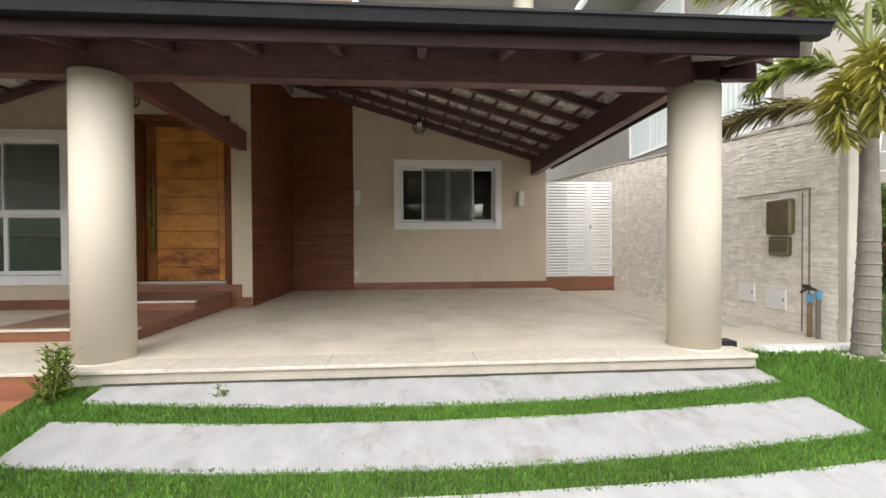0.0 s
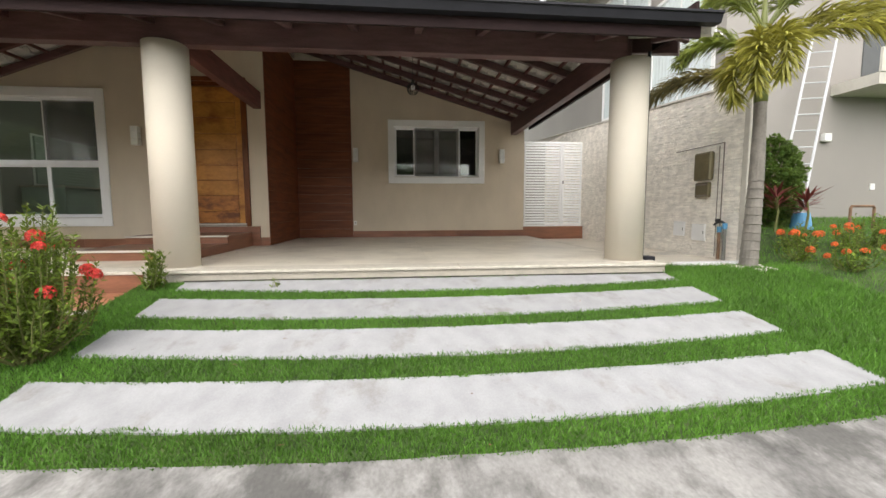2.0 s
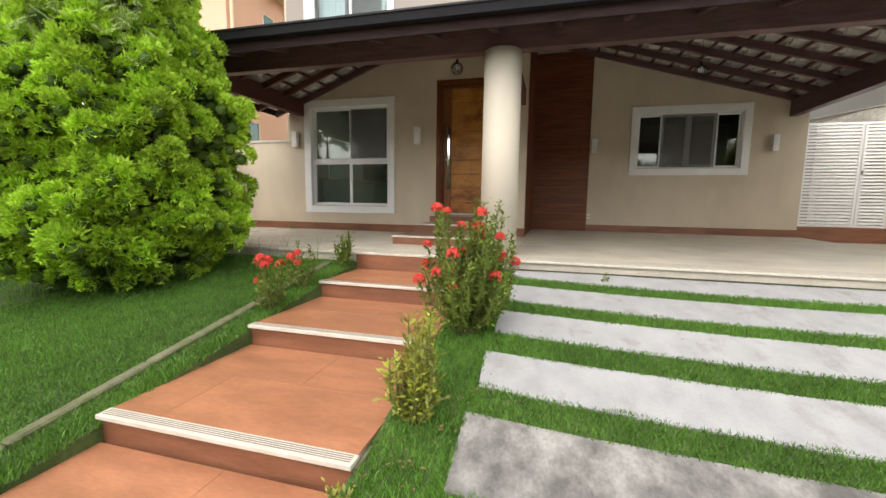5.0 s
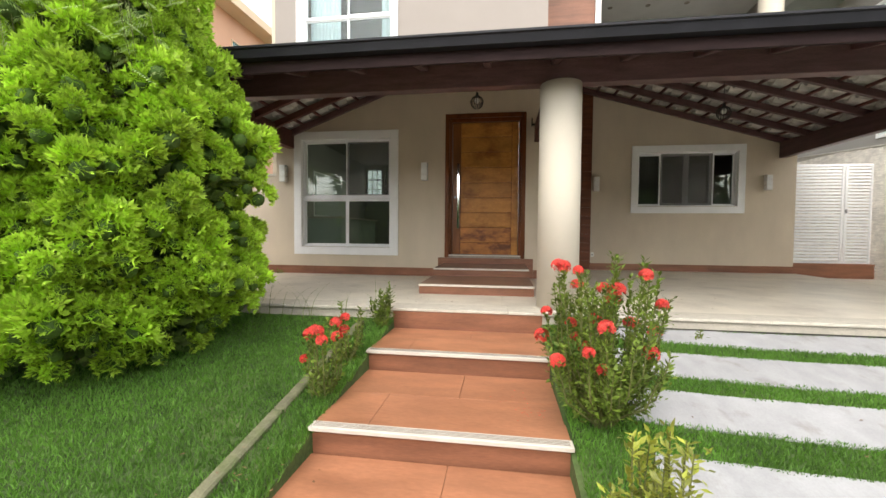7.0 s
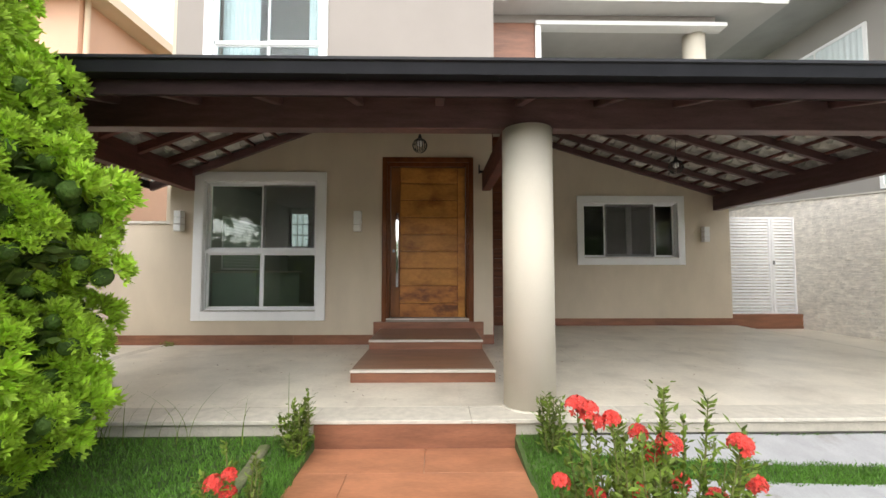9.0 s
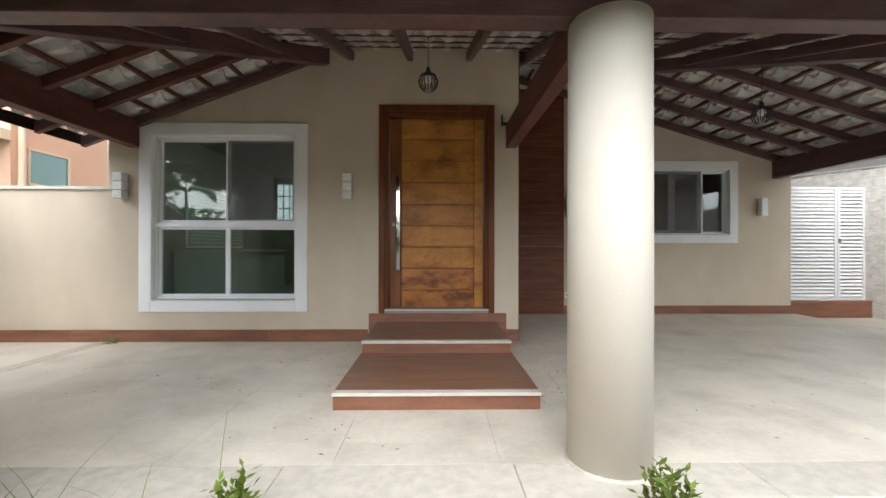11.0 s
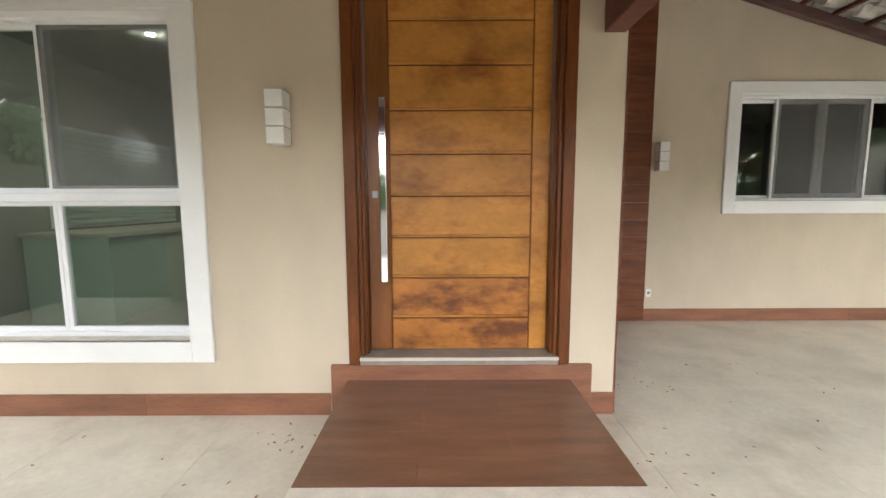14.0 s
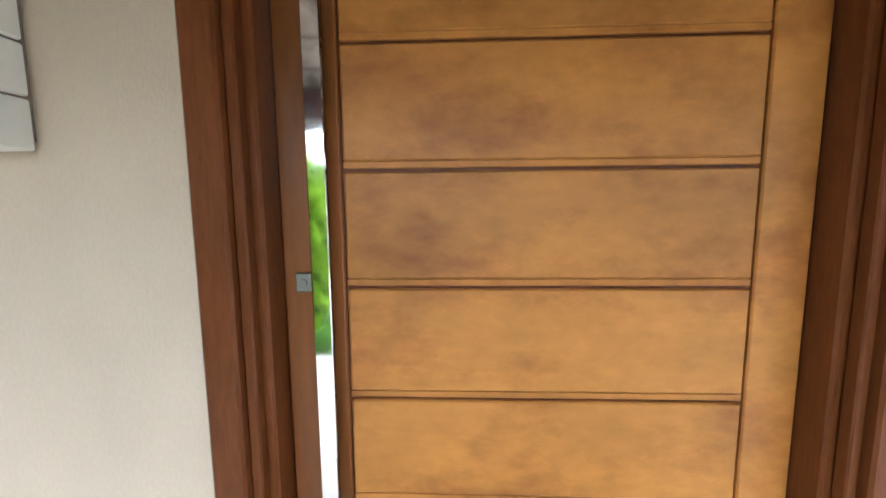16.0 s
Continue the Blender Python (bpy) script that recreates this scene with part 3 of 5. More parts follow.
# rafters
for y in (-3.1, -2.45, -1.85, -1.25, -0.65, -0.07):
    xt = hip_line(z_left, z_front, y)
    timber("rafter", (-4.22, y, z_left(-4.22, y) - 0.15), (xt, y, z_left(xt, y) - 0.15), 0.07, 0.12, "beam_red" if y > -2.9 and y < -0.2 else "beam")
for y in (-3.1, -2.45, -1.8, -1.15, -0.5, 0.15, 0.8, 1.45, 2.1):
    xt = max(1.15, hip_line(z_right, z_front, y))
    timber("rafter", (6.53, y, z_right(6.53, y) - 0.15), (xt, y, z_right(xt, y) - 0.15), 0.07, 0.12, "beam")
for x in (-3.0, -2.3, -1.65, -0.98, -0.25, 0.48, 1.2, 1.9, 2.6, 3.3, 4.0, 4.7, 5.4):
    if x < -1.0:
        yt = -2.92 + (z_left(x, 0) - 2.68) / 0.33
    elif x > 1.1:
        yt = min(2.1, -2.92 + (z_right(x, 0) - 2.68) / 0.33)
    else:
        yt = -0.02
    timber("rafter", (x, -2.98, z_front(x, -2.98) - 0.15), (x, yt, z_front(x, yt) - 0.15), 0.07, 0.12, "beam")

for k in range(16):
    x = -3.9 + 0.69 * k
    timber("rafter_tail", (x, -3.56, 2.405), (x, -2.99, 2.56), 0.075, 0.06, "beam")

# battens
for y in np.arange(-2.68, 1.6, TL):
    x0, x1 = hip_line(z_left, z_front, y), hip_line(z_right, z_front, y)
    if y > -0.02:
        x0 = 1.12
    timber("batten", (x0, y, z_front(0, y) - 0.004), (x1, y, z_front(0, y) - 0.004), 0.03, 0.012, "beam_red")
for x in np.arange(EX0 + 0.2, -1.2, TL):
    y1 = -2.92 + (z_left(x, 0) - 2.68) / 0.33
    timber("batten", (x, max(-3.6, y1), z_left(x, 0) - 0.05), (x, 0.0, z_left(x, 0) - 0.05), 0.05, 0.042, "beam_red")
for x in np.arange(EX1 - 0.2, 1.3, -TL):
    y1 = -2.92 + (z_right(x, 0) - 2.68) / 0.33
    if y1 < 2.0:
        timber("batten", (x, max(-3.6, y1), z_right(x, 0) - 0.05), (x, 2.15, z_right(x, 0) - 0.05), 0.05, 0.042, "beam_red")

# eaves boards and gutters
boxes("fascia", [(EX0, EX1, -3.60, -3.565, 2.385, 2.555), (EX1 - 0.03, EX1, -3.56, 2.1, 2.55, 2.765), (EX0, EX0 + 0.03, -3.56, 0.0, 2.42, 2.54)], "fascia", roof)


def gutter(name, p0, p1, z):
    g = thing("rain_gutter", "black metal rain gutter with a rolled rim under the tiles", "gutter", group="carport gutters")
    p0, p1 = Vector((*p0, z)), Vector((*p1, z))
    f = (p1 - p0).normalized()
    s = Vector((f.y, -f.x, 0))
    prof_g = [(0.0, 0.105), (0.0, 0.0), (0.10, 0.0), (0.125, 0.072), (0.145, 0.08), (0.145, 0.10), (0.118, 0.10), (0.094, 0.012), (0.008, 0.012), (0.008, 0.105)]
    bm = bmesh.new()
    rs = [[bm.verts.new(p + s * a + Vector((0, 0, b))) for a, b in prof_g] for p in (p0, p1)]
    n = len(prof_g)
    for k in range(n):
        bm.faces.new((rs[0][k], rs[0][(k + 1) % n], rs[1][(k + 1) % n], rs[1][k]))
    bm.faces.new(rs[0])
    bm.faces.new(rs[1][::-1])
    bmesh.ops.recalc_face_normals(bm, faces=bm.faces)
    part("trough", bm, "gutter", g)
    n_b = int((p1 - p0).length / 1.1)
    for k in range(n_b):
        c = p0.lerp(p1, (k + 0.5) / n_b)
        bm = bmesh.new()
        q0, q1 = c - f * 0.015 - s * 0.002, c + f * 0.015 + s * 0.104
        bx(bm, min(q0.x, q1.x), max(q0.x, q1.x), min(q0.y, q1.y), max(q0.y, q1.y), z - 0.004, z - 0.001)
        part("bracket", bm, "gutter", g)
    return g


gutter("front", (EX0, -3.602), (EX1 + 0.14, -3.602), 2.495)
gutter("right", (EX1 + 0.002, -3.56), (EX1 + 0.002, 2.1), 2.60)

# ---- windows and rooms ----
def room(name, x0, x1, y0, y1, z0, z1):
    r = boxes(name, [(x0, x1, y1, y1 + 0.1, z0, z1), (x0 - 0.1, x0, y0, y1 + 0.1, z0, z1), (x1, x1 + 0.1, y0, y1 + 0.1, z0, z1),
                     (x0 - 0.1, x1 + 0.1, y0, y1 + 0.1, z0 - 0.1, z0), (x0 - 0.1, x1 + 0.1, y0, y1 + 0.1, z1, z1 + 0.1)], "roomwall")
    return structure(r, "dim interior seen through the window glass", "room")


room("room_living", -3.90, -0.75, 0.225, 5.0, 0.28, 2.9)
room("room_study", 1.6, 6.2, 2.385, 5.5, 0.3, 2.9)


def trim(parent, x0, x1, z0, z1, w, y):
    """A raised white surround."""
    boxes("surround", [(x0, x0 + w, y - 0.03, y, z0, z1), (x1 - w, x1, y - 0.03, y, z0, z1), (x0 + w, x1 - w, y - 0.03, y, z1 - w, z1), (x0 + w, x1 - w, y - 0.03, y, z0, z0 + w)], "white", parent, bevel=0.004)
    boxes("reveal", [(x0 + w - 0.004, x0 + w + 0.010, y - 0.026, y + 0.2, z0 + w, z1 - w), (x1 - w - 0.010, x1 - w + 0.004, y - 0.026, y + 0.2, z0 + w, z1 - w),
                     (x0 + w + 0.010, x1 - w - 0.010, y - 0.026, y + 0.2, z1 - w - 0.010, z1 - w + 0.004), (x0 + w + 0.010, x1 - w - 0.010, y - 0.026, y + 0.2, z0 + w - 0.004, z0 + w + 0.008)], "white", parent)


def pane(parent, x0, x1, z0, z1, y, f=0.04, glass="glass", screen=False):
    """One sash with its glass."""
    s = boxes("sash", [(x0, x0 + f, y - 0.02, y + 0.02, z0, z1), (x1 - f, x1, y - 0.02, y + 0.02, z0, z1), (x0 + f, x1 - f, y - 0.02, y + 0.02, z1 - f, z1), (x0 + f, x1 - f, y - 0.02, y + 0.02, z0, z0 + f)], "alum", parent, bevel=0.003)
    g = box("pane", (x0 + f, x1 - f, y - 0.003, y + 0.003, z0 + f, z1 - f), glass, s)
    g.visible_shadow = False
    if screen:
        box("insect_screen", (x0 + f * 0.6, x1 - f * 0.6, y - 0.024, y - 0.021, z0 + f * 0.6, z1 - f * 0.6), "mesh", s).visible_shadow = False
    return s


win1 = thing("window_1", "large white four-pane aluminium window with dark glass", "window", kind="structure")
trim(win1, -3.58, -1.52, 0.37, 2.70, 0.14, -0.0)
wx0, wx1, wz0, wz1 = -3.44, -1.66, 0.51, 2.56
boxes("window_frame", [(wx0, wx0 + 0.03, 0.06, 0.16, wz0, wz1), (wx1 - 0.03, wx1, 0.06, 0.16, wz0, wz1), (wx0, wx1, 0.06, 0.16, wz1 - 0.03, wz1), (wx0, wx1, 0.06, 0.16, wz0, wz0 + 0.04), (wx0, wx1, 0.05, 0.16, 1.42, 1.475)], "alum", win1, bevel=0.003)
wm = (wx0 + wx1) / 2
pane(win1, wx0 + 0.03, wm + 0.03, 1.475, wz1 - 0.03, 0.12, 0.035)
pane(win1, wm - 0.01, wx1 - 0.03, 1.475, wz1 - 0.03, 0.08, 0.045, screen=True)
pane(win1, wx0 + 0.03, wm, wz0 + 0.04, 1.42, 0.11, 0.03)
pane(win1, wm, wx1 - 0.03, wz0 + 0.04, 1.42, 0.11, 0.03)
box("window_sill", (wx0 + 0.011, wx1 - 0.011, -0.026, 0.06, wz0, wz0 + 0.014), "border", win1)

win2 = thing("window_2", "wide white sliding window with dark glass panes", "window", kind="structure")
trim(win2, 3.195, 5.49, 1.27, 2.74, 0.135, 2.16)
vx0, vx1, vz0, vz1 = 3.33, 5.355, 1.405, 2.60
boxes("window_frame", [(vx0, vx0 + 0.025, 2.21, 2.32, vz0, vz1), (vx1 - 0.025, vx1, 2.21, 2.32, vz0, vz1), (vx0, vx1, 2.21, 2.32, vz1 - 0.03, vz1), (vx0, vx1, 2.21, 2.32, vz0, vz0 + 0.04)], "alum", win2, bevel=0.003)
q = (vx1 - vx0) / 4
pane(win2, vx0 + 0.025, vx0 + q + 0.02, vz0 + 0.04, vz1 - 0.03, 2.29, 0.035)
pane(win2, vx0 + q - 0.03, vx0 + 2 * q - 0.001, vz0 + 0.04, vz1 - 0.03, 2.25, 0.055)
pane(win2, vx0 + 2 * q + 0.001, vx0 + 3 * q + 0.03, vz0 + 0.04, vz1 - 0.03, 2.25, 0.055)
scr = boxes("screen_frame", [(vx0 + q - 0.05, vx0 + q - 0.022, 2.214, 2.226, vz0 + 0.04, vz1 - 0.03), (vx0 + 3 * q + 0.022, vx0 + 3 * q + 0.05, 2.214, 2.226, vz0 + 0.04, vz1 - 0.03)], "alum", win2)
box("insect_screen", (vx0 + q - 0.022, vx0 + 3 * q + 0.022, 2.218, 2.221, vz0 + 0.042, vz1 - 0.032), "mesh", scr).visible_shadow = False
pane(win2, vx0 + 3 * q - 0.02, vx1 - 0.025, vz0 + 0.04, vz1 - 0.03, 2.29, 0.035)
box("window_sill", (vx0 + 0.011, vx1 - 0.011, 2.134, 2.21, vz0 + 0.009, vz0 + 0.022), "border", win2)

# inside the living room
# added pale block, standing for the pale shape mirrored in the lower panes
counter = thing("kitchen_counter", "pale block added inside the living room", "counter")
box("worktop", (-3.89, -3.05, 1.1, 3.6, 1.10, 1.14), "border", counter, bevel=0.004)
box("body", (-3.89, -3.1, 1.15, 3.55, 0.28, 1.10), "shutter", counter)
for x, y in ((-2.6, 1.2), (-2.35, 1.6), (-2.0, 2.6), (-1.4, 3.8)):
    dl = thing("downlight", "small lit recessed ceiling light", "ceiling light", group="living room downlights")
    bm = bmesh.new()
    cyl(bm, (x, y, 2.885), (x, y, 2.898), 0.032, seg=16)
    part("lens", bm, "bulb", dl)
    bm = bmesh.new()
    cyl(bm, (x, y, 2.892), (x, y, 2.9), 0.045, seg=16)
    part("ring", bm, "white", dl)

for x, y in ((-2.6, 1.2), (-2.0, 2.6), (-1.4, 3.8)):
    lamp = new("downlight_lamp", bpy.data.lights.new("downlight_lamp", 'POINT'))
    lamp.data.energy = 0.5
    lamp.data.shadow_soft_size = 0.05
    lamp.data.color = (1.0, 0.95, 0.86)
    lamp.location = (x, y, 2.84)
# added slats for the striped pattern that shows in the panes
shut = thing("slatted_shutter", "pale green slats added on the living room wall", "shutter")
for k in range(16):
    box("slat", (-3.885, -3.85, 1.5, 3.3, 1.2 + k * 0.06, 1.25 + k * 0.06), "shutter", shut)
box("frame", (-3.898, -3.886, 1.45, 3.35, 1.16, 2.2), "alum", shut)
post = thing("room_column", "pale square column inside the living room", "column")
box("shaft", (-1.5, -1.25, 3.0, 3.25, 0.28, 2.9), "roomwall", post, bevel=0.01)
far = thing("window_5", "bright barred back window inside the living room", "window", kind="structure")
box("pane", (-3.80, -3.35, 4.985, 4.995, 1.84, 2.72), "bright", far)
boxes("window_frame", [(-3.84, -3.80, 4.96, 5.0, 1.80, 2.76), (-3.35, -3.31, 4.96, 5.0, 1.80, 2.76), (-3.8, -3.35, 4.96, 5.0, 2.42, 2.45), (-3.8, -3.35, 4.96, 5.0, 2.12, 2.15), (-3.66, -3.64, 4.96, 5.0, 1.84, 2.72), (-3.51, -3.49, 4.96, 5.0, 1.84, 2.72)], "iron", far)

# ---- front door ----
frame_d = thing("door_frame", "dark red-brown wooden door frame", "door frame", kind="structure")
fx0, fx1, fz0, fz1 = -0.64, 0.80, 0.35, 2.945
boxes("casing", [(fx0, fx0 + 0.075, -0.03, 0.03, fz0, fz1), (fx1 - 0.075, fx1, -0.03, 0.03, fz0, fz1), (fx0 + 0.075, fx1 - 0.075, -0.03, 0.03, fz1 - 0.075, fz1)], "frame", frame_d, bevel=0.006)
boxes("jamb", [(fx0 + 0.06, fx0 + 0.12, 0.03, 0.2, fz0, fz1 - 0.06), (fx1 - 0.12, fx1 - 0.06, 0.03, 0.2, fz0, fz1 - 0.06), (fx0 + 0.12, fx1 - 0.12, 0.03, 0.2, fz1 - 0.135, fz1 - 0.06)], "frame", frame_d, bevel=0.006)
boxes("stop", [(fx0 + 0.075, fx0 + 0.10, -0.005, 0.028, fz0, fz1 - 0.08), (fx1 - 0.10, fx1 - 0.075, -0.005, 0.028, fz0, fz1 - 0.08)], "frame", frame_d, bevel=0.004)
box("sill", (fx0 + 0.075, fx1 - 0.075, -0.04, 0.22, 0.35, 0.404), "sillstone", frame_d, bevel=0.004)
box("sill_nosing", (fx0 + 0.075, fx1 - 0.075, -0.056, -0.041, 0.385, 0.406), "marble", frame_d, bevel=0.004)

door = thing("door_1", "tall honey-coloured wooden front door with horizontal boards", "door", kind="structure")
dx0, dx1, dz0, dz1, dy = -0.517, 0.677, 0.408, 2.808, 0.108
box("core", (dx0, dx1, dy + 0.012, dy + 0.06, dz0, dz1), "frame", door)
# left stile has a darker tone than the right stile and boards
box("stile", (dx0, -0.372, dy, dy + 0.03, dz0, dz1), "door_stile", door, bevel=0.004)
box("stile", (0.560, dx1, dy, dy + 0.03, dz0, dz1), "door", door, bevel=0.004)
grooves = [0.637, 0.913, 1.183, 1.457, 1.728, 2.005, 2.285, 2.555]
edges_d = [dz0] + grooves + [dz1]
for a, b in zip(edges_d, edges_d[1:]):
    box("board", (-0.366, 0.554, dy, dy + 0.03, a + (0.010 if a != dz0 else 0), b - (0.014 if b != dz1 else 0)), "door_worn" if a < 0.7 else "door", door, bevel=0.004)
for z in grooves:
    box("strip", (-0.366, 0.554, dy + 0.001, dy + 0.03, z - 0.006, z + 0.0095), "door", door, bevel=0.002)
handle = boxes("pull_handle", [(-0.428, -0.387, dy - 0.062, dy - 0.045, 0.885, 2.065)], "chrome", door, bevel=0.002, label="long polished chrome pull handle")
for z in (1.02, 1.93):
    box("standoff", (-0.414, -0.399, dy - 0.045, dy, z - 0.012, z + 0.012), "chrome", handle)
lock = box("lock_plate", (-0.487, -0.45, dy - 0.008, dy, 1.437, 1.483), "steel", door, bevel=0.003)
bm = bmesh.new()
cyl(bm, (-0.468, dy - 0.008, 1.46), (-0.468, dy - 0.016, 1.46), 0.010, seg=14)
part("keyhole", bm, "steel", lock)

# ---- entrance steps on the porch ----
def porch_step(x0, x1, y0, y1, z0, z1, nosing=True):
    s = thing("entrance_step", "brown wood-look tiled step with a pale stone nosing", "step", group="entrance steps")
    box("riser", (x0, x1, y0 + 0.012, y1, z0, z1 - 0.022), "skirt", s)
    n = 5
    d = (y1 - y0 - 0.06) / n
    for k in range(n):
        a = y0 + 0.06 + k * d
        split = x0 + (x1 - x0) * (0.35 + 0.3 * (k % 2))
        box("plank", (x0, split - 0.0004, a, a + d - 0.0008, z1 - 0.022, z1), "step", s)
        box("plank", (split + 0.0004, x1, a, a + d - 0.0008, z1 - 0.022, z1), "step", s)
    box("nosing", (x0 - 0.006, x1 + 0.006, y0 - 0.012, y0 + 0.058, z1 - 0.024, z1 + 0.001), "marble", s, bevel=0.003)
    return s


porch_step(-0.66, 0.818, -2.22, -1.10, 0.0, 0.128)
porch_step(-0.65, 0.81, -1.115, -0.03, 0.0, 0.248)
plinth = box("door_plinth", (-0.76, 0.95, -0.032, 0.0, 0.0, 0.347), "skirt", bevel=0.002)
structure(plinth, "brown tiled plinth below the front door", "plinth")


# ---- wall lamps, pendants, sockets ----
def sconce(x, y, z0):
    s = thing("wall_lamp", "white square wall lamp of three stacked blocks", "wall lamp", group="wall lamps")
    for k in range(3):
        box("block", (x - 0.055, x + 0.055, y - 0.13, y - 0.012, z0 + k * 0.107, z0 + k * 0.107 + 0.101), "plastic", s, bevel=0.004)
    boxes("backplate", [(x - 0.045, x + 0.045, y - 0.012, y, z0 + 0.02, z0 + 0.295), (x - 0.045, x + 0.045, y - 0.09, y - 0.012, z0 + 0.05, z0 + 0.27)], "groove", s)
    return s


for x, y in ((-3.77, 0.0), (-1.015, 0.0), (2.45, 2.16), (5.90, 2.16)):
    sconce(x, y, 1.755)


def pendant(x, y, z, ztop):
    p = thing("pendant_lamp", "small black wire-cage pendant lamp with a clear bulb", "pendant lamp", group="porch pendants")
    bm = bmesh.new()
    cyl(bm, (x, y, z + 0.13), (x, y, ztop), 0.004, seg=6)
    part("cord", bm, "iron", p)
    bm = bmesh.new()
    cyl(bm, (x, y, z + 0.07), (x, y, z + 0.14), 0.032, 0.016, seg=14)
    part("socket", bm, "iron", p)
    for k in range(16):
        a = math.pi * 2 * k / 16
        bm = bmesh.new()
        pts = [(x + math.cos(a) * r, y + math.sin(a) * r, z + h) for r, h in ((0.025, 0.085), (0.075, 0.055), (0.10, 0.0), (0.085, -0.06), (0.045, -0.10))]
        tube(bm, pts, [0.0045] * 5, seg=5)
        part("wire", bm, "iron", p)
    bm = bmesh.new()
    bmesh.ops.create_uvsphere(bm, u_segments=14, v_segments=8, radius=0.042, matrix=Matrix.Translation((x, y, z + 0.015)))
    part("bulb", bm, "plastic", p, smooth=True)
    return p


pendant(-0.01, -1.0, 2.84, z_front(0, -1.0) - 0.02)
pendant(3.70, -0.62, 2.66, z_front(0, -0.62) - 0.02)

socket = thing("wall_socket", "white plastic wall socket low on the wall", "socket")
box("plate", (2.375, 2.435, 2.148, 2.16, 0.29, 0.39), "plastic", socket, bevel=0.003)
bm = bmesh.new()
cyl(bm, (2.405, 2.146, 0.34), (2.405, 2.15, 0.34), 0.017, seg=12)
part("outlet", bm, "groove", socket)

# ---- upper storey ----
up = thing("wall_upper", "pale upper storey wall above the carport roof", "wall", kind="structure")
wall_with_holes("wall", -3.96, 1.14, 0.0, 0.22, 4.05, 7.4, [(-3.40, -1.66, 4.1, 6.6)], "cladding", up)
box("return_wall", (0.94, 1.14, 0.22, 4.2, 4.05, 7.4), "cladding", up)
win3 = thing("window_3", "large white upper window with pale curtains", "window", kind="structure")
trim(win3, -3.52, -1.54, 3.98, 6.72, 0.12, 0.0)
boxes("window_frame", [(-3.40, -3.37, 0.05, 0.15, 4.1, 6.6), (-1.69, -1.66, 0.05, 0.15, 4.1, 6.6), (-3.4, -1.66, 0.05, 0.15, 4.81, 4.86)], "alum", win3)
pane(win3, -3.37, -2.51, 4.86, 6.57, 0.11, 0.028, "glass_blue")
pane(win3, -2.53, -1.69, 4.86, 6.57, 0.08, 0.028, "glass_blue")
pane(win3, -3.37, -2.521, 4.1, 4.81, 0.10, 0.022, "glass_blue")
pane(win3, -2.52, -1.69, 4.1, 4.81, 0.10, 0.022, "glass_blue")
for a, b in ((-3.40, -2.78), (-1.95, -1.62)):
    cur = thing("curtain", "pale hanging curtain behind the upper window", "curtain", group="upper curtains")
    bm = bmesh.new()
    n = 28
    vs = [[bm.verts.new((a + (b - a) * k / n, 0.35 + 0.03 * math.sin(k * 1.9), z)) for k in range(n + 1)] for z in (4.06, 6.7)]
    for k in range(n):
        bm.faces.new((vs[0][k], vs[0][k + 1], vs[1][k + 1], vs[1][k]))
    part("cloth", bm, "curtain", cur, smooth=True)
box("room_upper", (-3.9, 0.9, 1.6, 1.7, 4.05, 7.3), "greywall")
structure(bpy.data.objects["room_upper"], "pale room behind the upper window", "room")

balc = thing("balcony", "recessed upper balcony with white frame and round column", "balcony", kind="structure")
box("brown_panel", (1.14, 2.36, 2.2, 2.4, 4.3, 6.555), "skirt", balc)
boxes("white_frame", [(2.36, 2.48, 2.14, 2.4, 4.3, 6.55), (2.36, 6.55, 2.10, 2.4, 6.47, 6.56)], "white", balc)
box("lintel", (1.14, 6.35, 2.2, 2.4, 6.56, 6.74), "cladding", balc)
box("soffit", (1.14, 7.6, 1.73, 5.6, 6.74, 6.84), "soffit", balc)
box("back_wall", (2.0, 6.6, 5.0, 5.1, 4.3, 6.6), "cladding", balc)
box("balcony_ceiling", (2.36, 6.6, 2.4, 5.0, 6.50, 6.56), "soffit", balc)
box("side_wall", (6.5, 6.6, 3.4, 5.0, 4.3, 6.55), "cladding", balc)
bm = bmesh.new()
cyl(bm, (6.08, 2.55, 4.3), (6.08, 2.55, 6.5), 0.23, seg=32)
part("column", bm, "cream", balc, smooth=True)
for x in (3.0, 3.9, 4.8):
    bm = bmesh.new()
    cyl(bm, (x, 3.6, 6.49), (x, 3.6, 6.505), 0.06, seg=14)
    part("downlight", bm, "groove", balc)
win4 = thing("window_4", "white sliding balcony door frame", "window", kind="structure")
boxes("window_frame", [(2.9, 3.0, 4.9, 5.0, 4.4, 6.1), (6.0, 6.1, 4.9, 5.0, 4.4, 6.1), (2.9, 6.1, 4.9, 5.0, 6.02, 6.1)], "white", win4)
for a in (3.0, 4.0, 5.0):
    pane(win4, a, a + 1.0, 4.4, 6.0, 4.95, 0.05, "glass")
eave = box("roof_eave_upper", (1.7, 7.0, 1.70, 1.728, 6.735, 6.95), "soffit")
structure(eave, "white roof edge above the balcony", "eave")
up_roof = box("ceiling_upper", (-4.2, 1.14, 0.0, 7.0, 7.4, 7.5), "white")
structure(up_roof, "flat top over the upper storey", "ceiling")

# ---- drive slabs ----
SLABS = [(-3.265, -3.50), (-3.73, -4.15), (-4.38, -4.80), (-5.10, -5.53), (-5.78, -6.32)]
DX0, DX1 = 1.24, 6.53


def bow(x, k, front):
    """The slabs bulge towards the street."""
    s = 1 - ((x - 3.885) / 2.645) ** 2
    return -(0.175 if front else (0.0 if k == 0 else 0.135)) * max(0.0, s)


